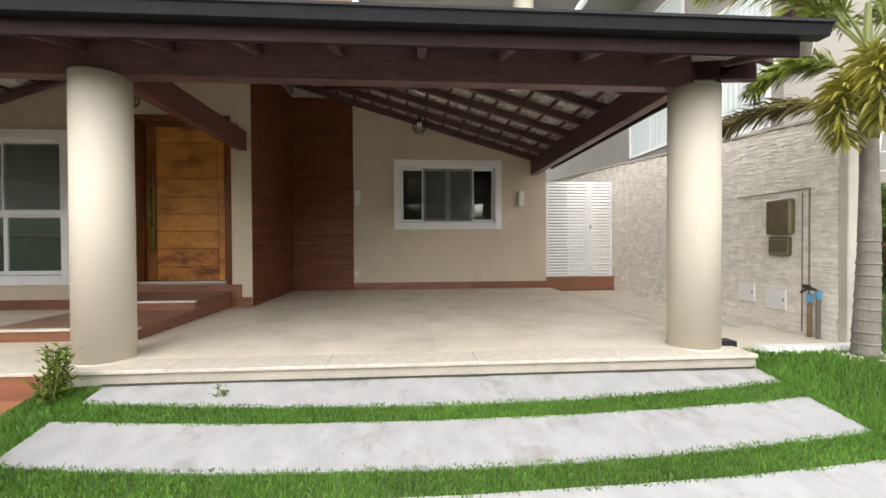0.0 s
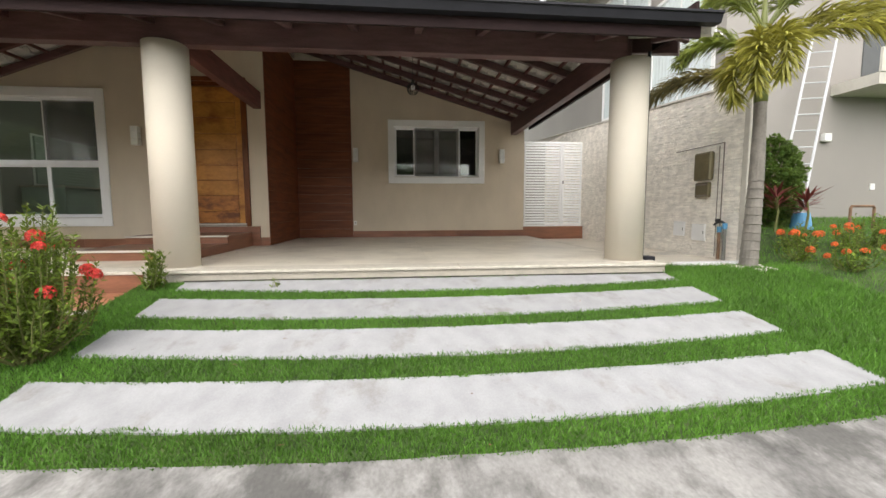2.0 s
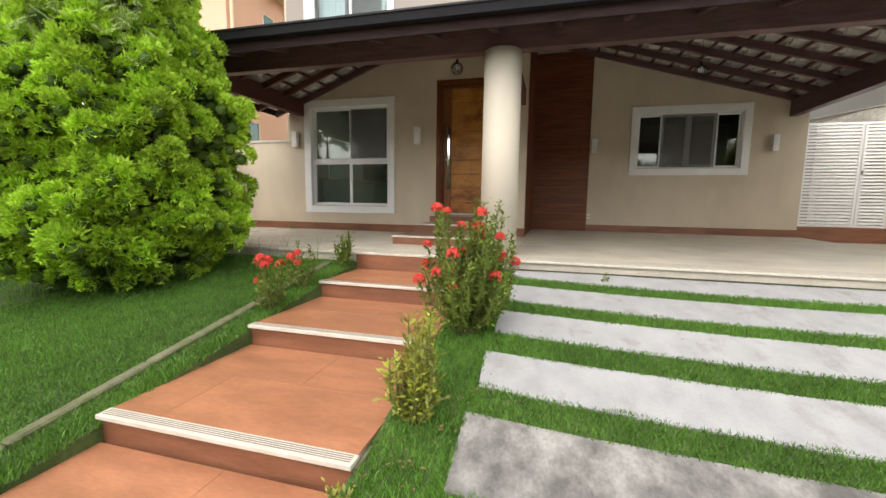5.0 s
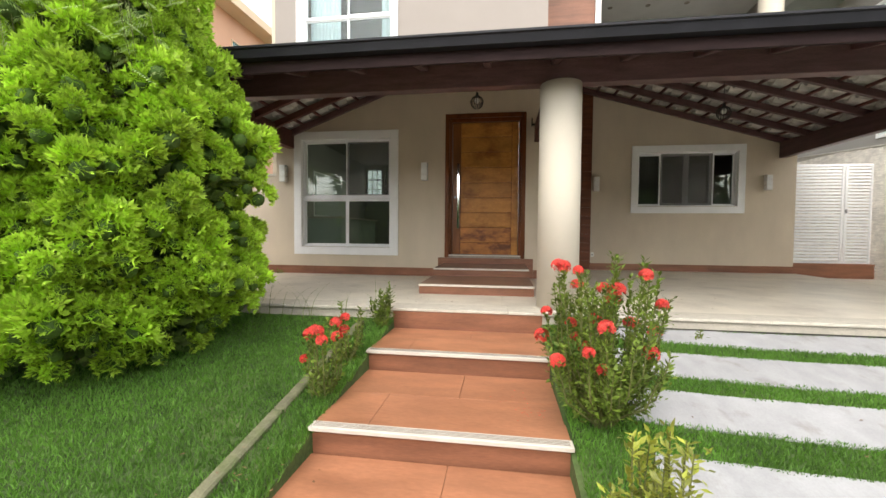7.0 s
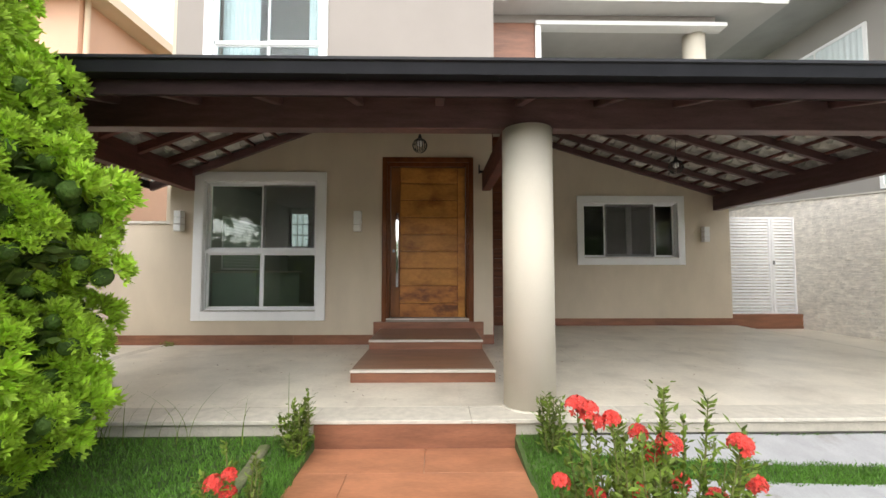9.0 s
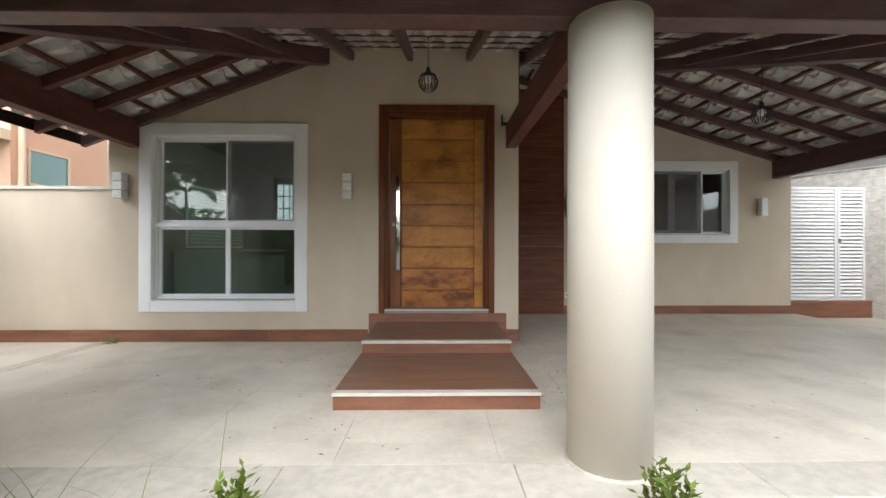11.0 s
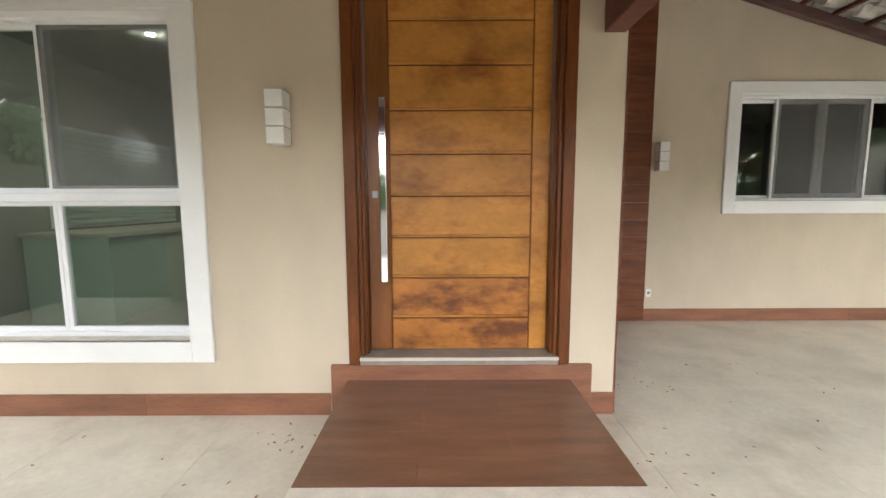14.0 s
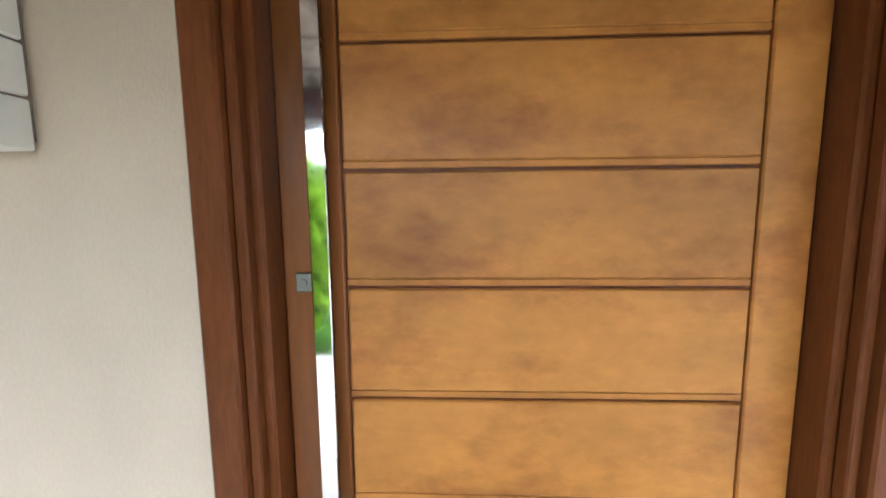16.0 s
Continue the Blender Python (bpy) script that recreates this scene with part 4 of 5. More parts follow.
def on_slab(x, y):
    if not DX0 - 0.01 < x < DX1 + 0.01:
        return False
    m = 0.012 + 0.035 * abs(noise.noise(Vector((x * 5.0, y * 5.0, 0.3))))
    return any(b + bow(x, k, 1) + m < y < a + bow(x, k, 0) - m for k, (a, b) in enumerate(SLABS))


for k, (ya, yb) in enumerate(SLABS):
    old = k == 4
    s = thing("drive_slab", "stained grey concrete drive slab set in grass" if old else "pale concrete drive slab set between grass strips", "concrete slab", group="drive slabs")
    bm = bmesh.new()
    n = 26
    rng = random.Random(40 + k)
    top, low = [], []
    for edge, yy in ((0, ya), (1, yb)):
        for i in range(n + 1):
            x = DX0 + (DX1 - DX0) * (i if edge == 0 else n - i) / n
            x += rng.uniform(-0.008, 0.008) + (0.02 if edge else 0)
            y = yy + bow(x, k, edge) + rng.uniform(-0.006, 0.006)
            top.append(bm.verts.new((x, y, ground_z(y) + 0.012)))
            low.append(bm.verts.new((x, y, ground_z(y) - 0.09)))
    bm.faces.new(top)
    m = len(top)
    for i in range(m):
        bm.faces.new((top[i], low[i], low[(i + 1) % m], top[(i + 1) % m]))
    bmesh.ops.recalc_face_normals(bm, faces=bm.faces)
    bmesh.ops.triangulate(bm, faces=[f for f in bm.faces if len(f.verts) > 4])
    part("slab", bm, "slab_old" if old else "slab", s)

rng = random.Random(44)
gap = thing("porch_joint", "dark open joint with crumbled concrete along the porch edge", "joint", kind="structure")
x = DX0
while x < DX1 - 0.2:
    w = rng.uniform(0.2, 0.5)
    d0 = rng.uniform(0.006, 0.02)
    box("crack", (x, min(DX1, x + w), -3.272 - d0, -3.268, -0.112, -0.1015), "groove_dark", gap)
    x += w
# ---- garden steps up to the porch ----
STEPS = [(-4.10, FRONT, -0.215), (-5.16, -4.10, -0.385), (-6.34, -5.16, -0.55), (-7.45, -6.34, -0.71), (-8.6, -7.45, -0.87), (-9.6, -8.6, -1.03)]
SX0, SX1 = -0.72, 0.825


def garden_step(y0, y1, z1):
    s = thing("garden_step", "long orange wood-look tiled step with grooved pale nosing", "step", group="garden steps")
    z0 = z1 - 0.30
    box("base", (SX0 + 0.01, SX1 - 0.01, y0 + 0.03, y1 - 0.002, z0, z1 - 0.014), "concrete", s)
    box("riser", (SX0, SX1, y0 + 0.014, y0 + 0.028, z0, z1 - 0.024), "skirt", s)
    rows_n = max(1, round((y1 - y0 - 0.08) / 0.5))
    d = (y1 - y0 - 0.082) / rows_n
    for k in range(rows_n):
        a = y0 + 0.08 + k * d
        cut = SX0 + (SX1 - SX0) * (0.22, 0.55, 0.8)[k % 3]
        box("plank", (SX0, cut - 0.0012, a, a + d - 0.0022, z1 - 0.014, z1), "terracotta", s, bevel=0.001)
        box("plank", (cut + 0.0012, SX1, a, a + d - 0.0022, z1 - 0.014, z1), "terracotta", s, bevel=0.001)
    nose = box("nosing", (SX0 - 0.008, SX1 + 0.008, y0 - 0.012, y0 + 0.078, z1 - 0.026, z1 + 0.001), "marble", s, bevel=0.003)
    for k in range(4):
        yy = y0 + 0.012 + k * 0.015
        box("grip_strip", (SX0 + 0.01, SX1 - 0.01, yy, yy + 0.006, z1 + 0.0005, z1 + 0.0025), "groove", nose)
    return s


for y0, y1, z1 in STEPS:
    garden_step(y0, y1, z1)
fr = boxes("porch_riser", [(SX0, SX1, FRONT - 0.01, FRONT + 0.01, -0.22, -0.032)], "skirt")
structure(fr, "brown tiled riser below the porch edge", "riser")
for y0, y1, z1 in STEPS:
    e = box("step_edge", (SX0 - 0.02, SX0 - 0.001, y0 + 0.02, y1, z1 - 0.32, z1 - 0.03), "kerb")
    structure(e, "grey render at the side of the steps", "step edge")
    e = box("step_edge", (SX1 + 0.001, SX1 + 0.02, y0 + 0.02, y1, z1 - 0.32, z1 - 0.03), "kerb")
    structure(e, "grey render at the side of the steps", "step edge")

# thin kerb in the left lawn
kb = thing("lawn_kerb", "thin weathered concrete lawn edging", "kerb", kind="structure")
for k in range(7):
    y = -3.4 - k * 0.8
    bm = bmesh.new()
    bx(bm, -1.065, -0.985, y - 0.79, y, -0.08, 0.036, bevel=0.012)
    for v in bm.verts:
        v.co.z += ground_z(v.co.y)
    part("kerb_stone", bm, "kerb", kb)

# ---- floor tiles and border ----
def clip_tiles(x0, x1, y0, y1, size, off):
    ny = math.ceil((y1 - y0) / size)
    nx = math.ceil((x1 - x0 + off) / size) + 1
    for i in range(nx):
        for j in range(ny):
            a, b = max(x0, x0 - off + i * size), min(x1, x0 - off + (i + 1) * size)
            c, d = max(y0, y1 - (j + 1) * size), y1 - j * size
            if b - a > 0.05 and d - c > 0.05:
                yield a + 0.0011, b - 0.0011, c + 0.0011, d - 0.0011


for a, b, c, d in [*clip_tiles(-5.58, 1.10, -2.95, -0.012, 0.9, 0.3), *clip_tiles(1.10, 6.5, -2.95, 2.138, 0.9, 0.0)]:
    box("floor_tile", (a, b, c, d, -0.012, 0.0), "tile", base)
for k in range(10):
    x = -5.58 + k * 1.213
    box("border_stone", (x + 0.001, x + 1.211, FRONT - 0.02, -2.953, -0.03, 0.001), "border", base, bevel=0.004)

strip_l = box("drain_strip", (-4.08, -3.93, -2.95, -0.012, -0.006, 0.004), "border", base)

# ---- split-stone strips on the boundary wall ----
rng = random.Random(5)
verts, faces = [], []
z = -0.1
while z < 2.72:
    h = rng.uniform(0.016, 0.027)
    y = -2.6 - rng.random() * 0.2
    while y < 5.0:
        w = rng.uniform(0.05, 0.17)
        ya, yb = max(y, -2.598), min(y + w, 5.0)
        topz = 2.27 + (yb + 2.6) * 0.078
        if yb - ya > 0.02 and z + h < topz - 0.005:
            dd = [SX - 0.009 - rng.random() * 0.019 for _ in range(2)]
            i = len(verts)
            for dpt, yy in ((dd[0], ya), (dd[1], yb)):
                verts += [(SX, yy, z), (dpt, yy + 0.001, z + 0.002), (dpt + 0.004, yy, z + h - 0.002), (SX, yy, z + h)]
            faces += [(i, i + 1, i + 5, i + 4), (i + 1, i + 2, i + 6, i + 5), (i + 2, i + 3, i + 7, i + 6), (i, i + 3, i + 2, i + 1), (i + 4, i + 5, i + 6, i + 7)]
        y += w
    z += h
tagged(soup("stone_strips", verts, faces, "stone", sw, "thin uneven split-stone strips"), kind="stuff")

# service things on the stone wall
meter = thing("electricity_meter", "bronze-faced electricity meter boxes on the stone wall", "meter box")
box("upper_box", (SX - 0.10, SX - 0.02, -2.13, -1.79, 1.05, 1.46), "bronze", meter, bevel=0.02)
lowb = box("lower_box", (SX - 0.08, SX - 0.02, -2.09, -1.81, 0.80, 1.02), "bronze", meter, bevel=0.015)
box("rim", (SX - 0.086, SX - 0.08, -2.07, -1.83, 0.82, 0.84), "groove", lowb)
box("rim", (SX - 0.086, SX - 0.08, -2.07, -1.83, 0.98, 1.0), "groove", lowb)
for ya, yb, za, zb in ((-1.57, -1.31, 0.20, 0.43), (-2.02, -1.74, 0.15, 0.40)):
    h = thing("service_hatch", "square white metal service hatch in the stone wall", "service hatch", group="service hatches")
    box("door", (SX - 0.045, SX - 0.02, ya, yb, za, zb), "white", h, bevel=0.004)
    box("pull", (SX - 0.05, SX - 0.045, ya + 0.02, ya + 0.035, (za + zb) / 2 - 0.02, (za + zb) / 2 + 0.02), "steel", h)
conduit = thing("cut_line", "dark cut joint and cable channel in the stone wall", "cable channel")
boxes("channel", [(SX - 0.034, SX - 0.026, -2.305, -2.29, -0.05, 1.56), (SX - 0.034, SX - 0.026, -2.22, -2.21, -0.05, 1.52), (SX - 0.036, SX - 0.026, -2.29, -1.28, 1.55, 1.56)], "groove", conduit)
taps = thing("garden_taps", "pair of rusty standpipes with blue joints and a black tap", "tap")
for k, yy in enumerate((-2.36, -2.46)):
    bm = bmesh.new()
    cyl(bm, (SX - 0.09, yy, -0.09), (SX - 0.09, yy, 0.33 + 0.05 * k), 0.022, seg=12)
    pp = part("pipe", bm, "rust" if k == 0 else "steel", taps)
    bm = bmesh.new()
    cyl(bm, (SX - 0.09, yy, 0.30 + 0.05 * k), (SX - 0.09, yy, 0.38 + 0.05 * k), 0.03, seg=12)
    part("joint", bm, "blue", taps)
bm = bmesh.new()
tube(bm, [(SX - 0.09, -2.46, 0.42), (SX - 0.10, -2.41, 0.45), (SX - 0.11, -2.34, 0.44), (SX - 0.12, -2.29, 0.40)], [0.016, 0.018, 0.018, 0.012], 8)
bx(bm, SX - 0.13, SX - 0.09, -2.38, -2.32, 0.45, 0.49)
part("tap", bm, "iron", taps)

# ---- neighbouring houses ----
nl = thing("salmon_house", "salmon-painted neighbouring house with pale eaves", "house")
box("wall", (-14.0, -8.0, 2.8, 14.0, -0.5, 7.45), "salmon", nl)
box("soffit", (-14.5, -7.45, 2.2, 14.5, 7.45, 7.53), "salmon_trim", nl)
box("front_fascia", (-14.5, -7.4, 2.15, 2.2, 7.40, 7.65), "salmon_trim", nl)
box("side_fascia", (-7.45, -7.4, 2.2, 14.5, 7.40, 7.65), "salmon_trim", nl)
boxes("roof", [(-14.4, -7.5, 2.25, 14.4, 7.65, 7.71)], "salmon", nl)
bm = bmesh.new()
cyl(bm, (-7.93, 2.95, 0), (-7.93, 2.95, 7.45), 0.06, seg=10)
part("downpipe", bm, "salmon_trim", nl)
for ya, yb, za, zb in ((3.15, 4.0, 2.45, 3.1), (4.4, 4.9, 6.1, 6.7), (5.8, 6.3, 6.1, 6.7)):
    w = box("window", (-8.0, -7.985, ya, yb, za, zb), "glass", nl)
    boxes("window_frame", [(-8.0, -7.96, ya - 0.04, ya, za - 0.04, zb + 0.04), (-8.0, -7.96, yb, yb + 0.04, za - 0.04, zb + 0.04), (-8.0, -7.96, ya, yb, zb, zb + 0.04), (-8.0, -7.96, ya, yb, za - 0.04, za)], "salmon_trim", w)
    box("blind", (-7.999, -7.99, ya, yb, za, zb), "teal", w)
box("ledge", (-12.0, -8.0, 1.9, 2.8, 3.2, 3.4), "salmon_trim", nl)

nr = thing("grey_house", "pale grey neighbouring house with curtained windows", "house")
box("wall", (9.4, 20.0, -0.5, 12.0, -0.5, 7.12), "greywall", nr)
bm = bmesh.new()
v = [bm.verts.new(c) for c in ((8.05, -0.9, 7.12), (8.05, 12.4, 7.12), (8.05, 12.4, 7.26), (8.05, -0.9, 7.26), (20.4, -0.9, 7.12), (20.4, 12.4, 7.12), (14.5, 12.4, 8.7), (14.5, -0.9, 8.7), (20.4, -0.9, 7.26), (20.4, 12.4, 7.26))]
for f in ((0, 3, 2, 1), (3, 7, 6, 2), (7, 8, 9, 6), (4, 5, 9, 8), (0, 1, 5, 4), (0, 4, 8, 7, 3), (1, 2, 6, 9, 5)):
    bm.faces.new([v[i] for i in f])
part("roof", bm, "eave", nr)
for ya, yb, za, zb in ((-0.2, 1.7, 2.9, 5.2), (2.25, 4.0, 3.25, 4.4), (1.95, 4.2, 4.95, 6.4)):
    w = boxes("window_frame", [(9.36, 9.4, ya - 0.07, ya, za - 0.07, zb + 0.07), (9.36, 9.4, yb, yb + 0.07, za - 0.07, zb + 0.07), (9.36, 9.4, ya, yb, zb, zb + 0.07), (9.36, 9.4, ya, yb, za - 0.07, za), (9.37, 9.4, (ya + yb) / 2 - 0.02, (ya + yb) / 2 + 0.02, za, zb)], "white", nr)
    bm = bmesh.new()
    n = 60
    vs = [[bm.verts.new((9.385 + 0.008 * math.sin(k * 1.7), ya + (yb - ya) * k / n, z)) for k in range(n + 1)] for z in (za, zb)]
    for k in range(n):
        bm.faces.new((vs[0][k], vs[1][k], vs[1][k + 1], vs[0][k + 1]))
    part("curtain", bm, "curtain", w)
boxes("upper_balcony", [(11.6, 20.0, -1.3, -0.5, 2.75, 2.95), (11.6, 20.0, -1.32, -1.28, 2.95, 3.35)], "concrete", nr)
# flat dark sheet, its colour standing for the shade inside a deep opening
box("dark_opening", (12.2, 18.0, -0.52, -0.5, 2.98, 5.0), "screen", nr)
box("garden_lamp", (11.45, 11.6, -0.6, -0.5, 1.9, 2.05), "plastic", nr, bevel=0.01)
box("socket", (12.6, 12.7, -0.52, -0.5, 1.0, 1.12), "plastic", nr)
cam_sec = box("security_camera", (9.22, 9.36, -0.48, -0.38, 3.75, 3.83), "plastic", nr, bevel=0.01)

ladder = thing("ladder", "white aluminium ladder leaning on the neighbour's wall", "ladder")
L0, L1 = Vector((9.6, -1.5, 0.35)), Vector((11.1, -0.56, 3.9))
side_v = Vector((0.36, -0.12, 0))
for q in (0, 1):
    bm = bmesh.new()
    cyl(bm, L0 + side_v * q, L1 + side_v * q, 0.021, seg=8)
    part("rail", bm, "ladder", ladder)
for k in range(12):
    p = L0.lerp(L1, (k + 0.5) / 12)
    bm = bmesh.new()
    cyl(bm, p, p + side_v, 0.012, seg=8)
    part("rung", bm, "ladder", ladder)
bucket = thing("bucket", "blue plastic bucket upside down on the lawn", "bucket")
bm = bmesh.new()
bz = ground_z(-1.75, 9.85)
cyl(bm, (9.85, -1.75, bz), (9.85, -1.75, bz + 0.26), 0.15, 0.11, seg=20)
part("body", bm, "blue", bucket)
bm = bmesh.new()
cyl(bm, (9.85, -1.75, bz), (9.85, -1.75, bz + 0.03), 0.16, seg=20)
part("rim", bm, "blue", bucket)
pipe2 = thing("pipe_stand", "rusty bent water pipe on the neighbour's lawn", "pipe")
bm = bmesh.new()
tube(bm, [(10.3, -2.1, bz), (10.3, -2.1, bz + 0.33), (10.32, -2.1, bz + 0.36), (10.66, -2.12, bz + 0.36), (10.68, -2.12, bz + 0.33), (10.68, -2.12, bz)], [0.02] * 6, 8)
part("pipe", bm, "rust", pipe2)

# unseen street side behind the walker: paving bounces light, wall fills the reflections
STREET_Z = ground_z(-9.6)
road = box("road", (-30.0, 30.0, -16.8, -9.6, STREET_Z - 0.3, STREET_Z + 0.02), "paver")
structure(road, "pale paving out of view, added to bounce light under the roof", "road")
st = box("wall_street", (-30.0, 30.0, -17.2, -17.0, -2.0, 1.0), "greywall")
structure(st, "plain unseen wall added across the street", "wall")


# ---- planting ----
def kites(verts, faces, p, d, n, length, width):
    """A pointed leaf: base, two shoulders, tip, slightly folded."""
    s = d.cross(n)
    if s.length < 1e-4:
        s = d.orthogonal()
    s = s.normalized() * (width / 2)
    i = len(verts)
    mid = p + d * (length * 0.45)
    fold = n.normalized() * (width * 0.12)
    verts += [p[:], (mid + s + fold)[:], (p + d * length)[:], (mid - s + fold)[:]]
    faces += [(i, i + 1, i + 2), (i, i + 2, i + 3)]


def rvec(rng, lo=-1.0, hi=1.0):
    return Vector((rng.uniform(lo, hi), rng.uniform(lo, hi), rng.uniform(lo, hi)))


def grass(name, rects, density, seed, label, hmin=0.035, hmax=0.085, skip=None):
    rg = np.random.RandomState(seed)
    V, F = [], []
    for x0, x1, y0, y1 in rects:
        n = int((x1 - x0) * (y1 - y0) * density)
        X, Y = rg.uniform(x0, x1, n), rg.uniform(y0, y1, n)
        A, Hh = rg.uniform(0, 2 * np.pi, n), rg.uniform(hmin, hmax, n)
        lean = rg.uniform(0.1, 0.9, n) * Hh
        B = rg.uniform(0, 2 * np.pi, n)
        wd = rg.uniform(0.0022, 0.0046, n)
        for i in range(n):
            x, y = X[i], Y[i]
            if skip and skip(x, y):
                continue
            z = ground_z(y, x) - 0.004
            ca, sa, cb, sb = math.cos(A[i]) * wd[i], math.sin(A[i]) * wd[i], math.cos(B[i]) * lean[i], math.sin(B[i]) * lean[i]
            k = len(V)
            h = Hh[i]
            V += [(x - ca, y - sa, z), (x + ca, y + sa, z), (x + ca * 0.7 + cb * 0.4, y + sa * 0.7 + sb * 0.4, z + h * 0.6), (x - ca * 0.7 + cb * 0.4, y - sa * 0.7 + sb * 0.4, z + h * 0.6), (x + cb, y + sb, z + h)]
            F += [(k, k + 1, k + 2, k + 3), (k + 3, k + 2, k + 4)]
    ob = soup(name, V, F, "grass")
    return tagged(ob, label, "grass", kind="stuff")


grass("lawn_strips", [(1.2, 6.6, -6.7, -3.27)], 12000, 1, "green grass strips between the drive slabs", 0.016, 0.042, on_slab)


def off_lawn(x, y):
    return (6.9 < x < 8.2 and y > -2.9) or (8.0 < x < 8.27 and y > -2.88)


grass("lawn_right", [(6.52, 8.3, -5.2, -2.8), (6.52, 7.6, -7.2, -5.2)], 6000, 2, "green lawn beside the drive and the palm", 0.03, 0.08, off_lawn)
grass("lawn_neighbour", [(8.3, 12.5, -4.6, -0.6)], 900, 3, "green lawn in front of the neighbouring house", 0.03, 0.08)
grass("lawn_middle", [(0.845, 1.26, -7.2, -3.28)], 9000, 4, "green grass strip between steps and drive", 0.02, 0.055)
grass("lawn_left", [(-3.4, -0.72, -7.0, -3.28)], 8000, 5, "green front lawn beside the steps", 0.018, 0.045)
grass("lawn_far_left", [(-5.55, -3.4, -7.0, -3.28)], 900, 6, "green front lawn under the conifer", 0.03, 0.10)

grass("lawn_front", [(0.9, 6.6, -9.4, -6.7), (-5.5, -0.75, -9.4, -7.0)], 500, 7, "green front lawn towards the street", 0.03, 0.09)

grass("lawn_fringe", [(-0.86, -0.70, -7.2, -3.3)], 5200, 8, "longer grass between the lawn edging and the steps", 0.03, 0.08)

# wispy tall grass at the porch edge
rng = random.Random(11)
verts, faces = [], []
for k in range(26):
    p = Vector((rng.uniform(-2.4, -0.85), rng.uniform(-3.42, -3.28), ground_z(-3.35)))
    a, h = rng.uniform(0, 6.28), rng.uniform(0.35, 0.62)
    side_d = Vector((math.cos(a), math.sin(a), 0))
    prev = None
    for i in range(6):
        s = i / 5
        c = p + Vector((0, 0, h * s * (1 - 0.25 * s))) + side_d * (h * 0.55 * s * s)
        w = side_d.cross(Vector((0, 0, 1))) * (0.0035 * (1 - 0.8 * s))
        verts += [(c - w)[:], (c + w)[:]]
        if i:
            j = len(verts)
            faces.append((j - 4, j - 3, j - 1, j - 2))
tagged(soup("tall_weeds", verts, faces, "leaf"), "wispy tall weeds along the porch edge", "weeds", kind="stuff")


def conifer(cx, cy, profile, n_clumps, size, seed, label, foliage="conifer", name="conifer_tree", fans=88):
    rng = random.Random(seed)
    t = thing(name, label, "tree")
    gz = ground_z(cy, cx)
    z0, z1 = profile[0][0], profile[-1][0]

    def rad(z):
        for (a, ra), (b, rb) in zip(profile, profile[1:]):
            if a <= z <= b:
                return ra + (rb - ra) * (z - a) / (b - a)
        return profile[-1][1]

    bm = bmesh.new()
    tube(bm, [(cx, cy, gz - 0.05), (cx + 0.03, cy, gz + (z1 - gz) * 0.3), (cx - 0.02, cy + 0.02, gz + (z1 - gz) * 0.65), (cx, cy, z1)], [0.11 * size / 0.16, 0.09 * size / 0.16, 0.05, 0.01], 10)
    part("trunk", bm, "bark", t)
    bm = bmesh.new()
    for k in range(26):
        a, z = rng.uniform(0, 6.28), rng.uniform(gz + 0.15, z1 * 0.85)
        r = rad(max(z, z0)) * 0.85
        tube(bm, [(cx, cy, z - 0.1), (cx + math.cos(a) * r * 0.5, cy + math.sin(a) * r * 0.5, z + 0.05), (cx + math.cos(a) * r, cy + math.sin(a) * r, z + 0.25)], [0.03, 0.018, 0.006], 5)
    tagged(part("branchwork", bm, "bark", t), kind="stuff")

    def lump(a, z):
        return min(1.16, 1.0 + 0.20 * noise.noise(Vector((math.cos(a) * 2.2, math.sin(a) * 2.2, z * 1.7))) + 0.30 * noise.noise(Vector((math.cos(a) * 4.5, math.sin(a) * 4.5, z * 4 + 7))))

    # inner leaves, coloured dark for the shade deep in the crown
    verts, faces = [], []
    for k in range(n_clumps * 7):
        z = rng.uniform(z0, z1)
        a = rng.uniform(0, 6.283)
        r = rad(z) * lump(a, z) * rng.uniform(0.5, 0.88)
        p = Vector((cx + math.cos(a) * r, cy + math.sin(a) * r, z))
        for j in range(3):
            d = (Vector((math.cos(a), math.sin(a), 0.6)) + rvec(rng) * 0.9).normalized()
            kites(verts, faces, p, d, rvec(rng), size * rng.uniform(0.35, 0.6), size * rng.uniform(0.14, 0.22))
    soup("inner_foliage", verts, faces, "conifer_inner_shade", t)
    # outer florets: domes of small scale-leaf fans, spaced over the shell
    verts, faces = [], []
    bm = bmesh.new()
    bmesh.ops.create_icosphere(bm, subdivisions=2, radius=1.0)
    ball_v = [v.co[:] for v in bm.verts]
    ball_f = [tuple(v.index for v in f.verts) for f in bm.faces]
    bm.free()
    cv, cf, grid = [], [], {}
    florets, tries = [], 0
    while len(florets) < n_clumps and tries < n_clumps * 30:
        tries += 1
        z = rng.uniform(z0, z1)
        if rng.random() > (rad(z) + 0.15) / 1.4:
            continue
        a = rng.uniform(0, 6.283)
        if noise.noise(Vector((math.cos(a) * 4.5, math.sin(a) * 4.5, z * 4 + 3))) < -0.13:
            continue
        r = rad(z) * lump(a, z) * rng.uniform(0.84, 1.03)
        p = Vector((cx + math.cos(a) * r, cy + math.sin(a) * r, z))
        cell = tuple(int(c // (size * 0.46)) for c in p)
        near = [o for i in (-1, 0, 1) for j in (-1, 0, 1) for k in (-1, 0, 1) for o in grid.get((cell[0] + i, cell[1] + j, cell[2] + k), ())]
        if any((p - o).length < size * 0.46 for o in near):
            continue
        florets.append(p)
        grid.setdefault(cell, []).append(p)
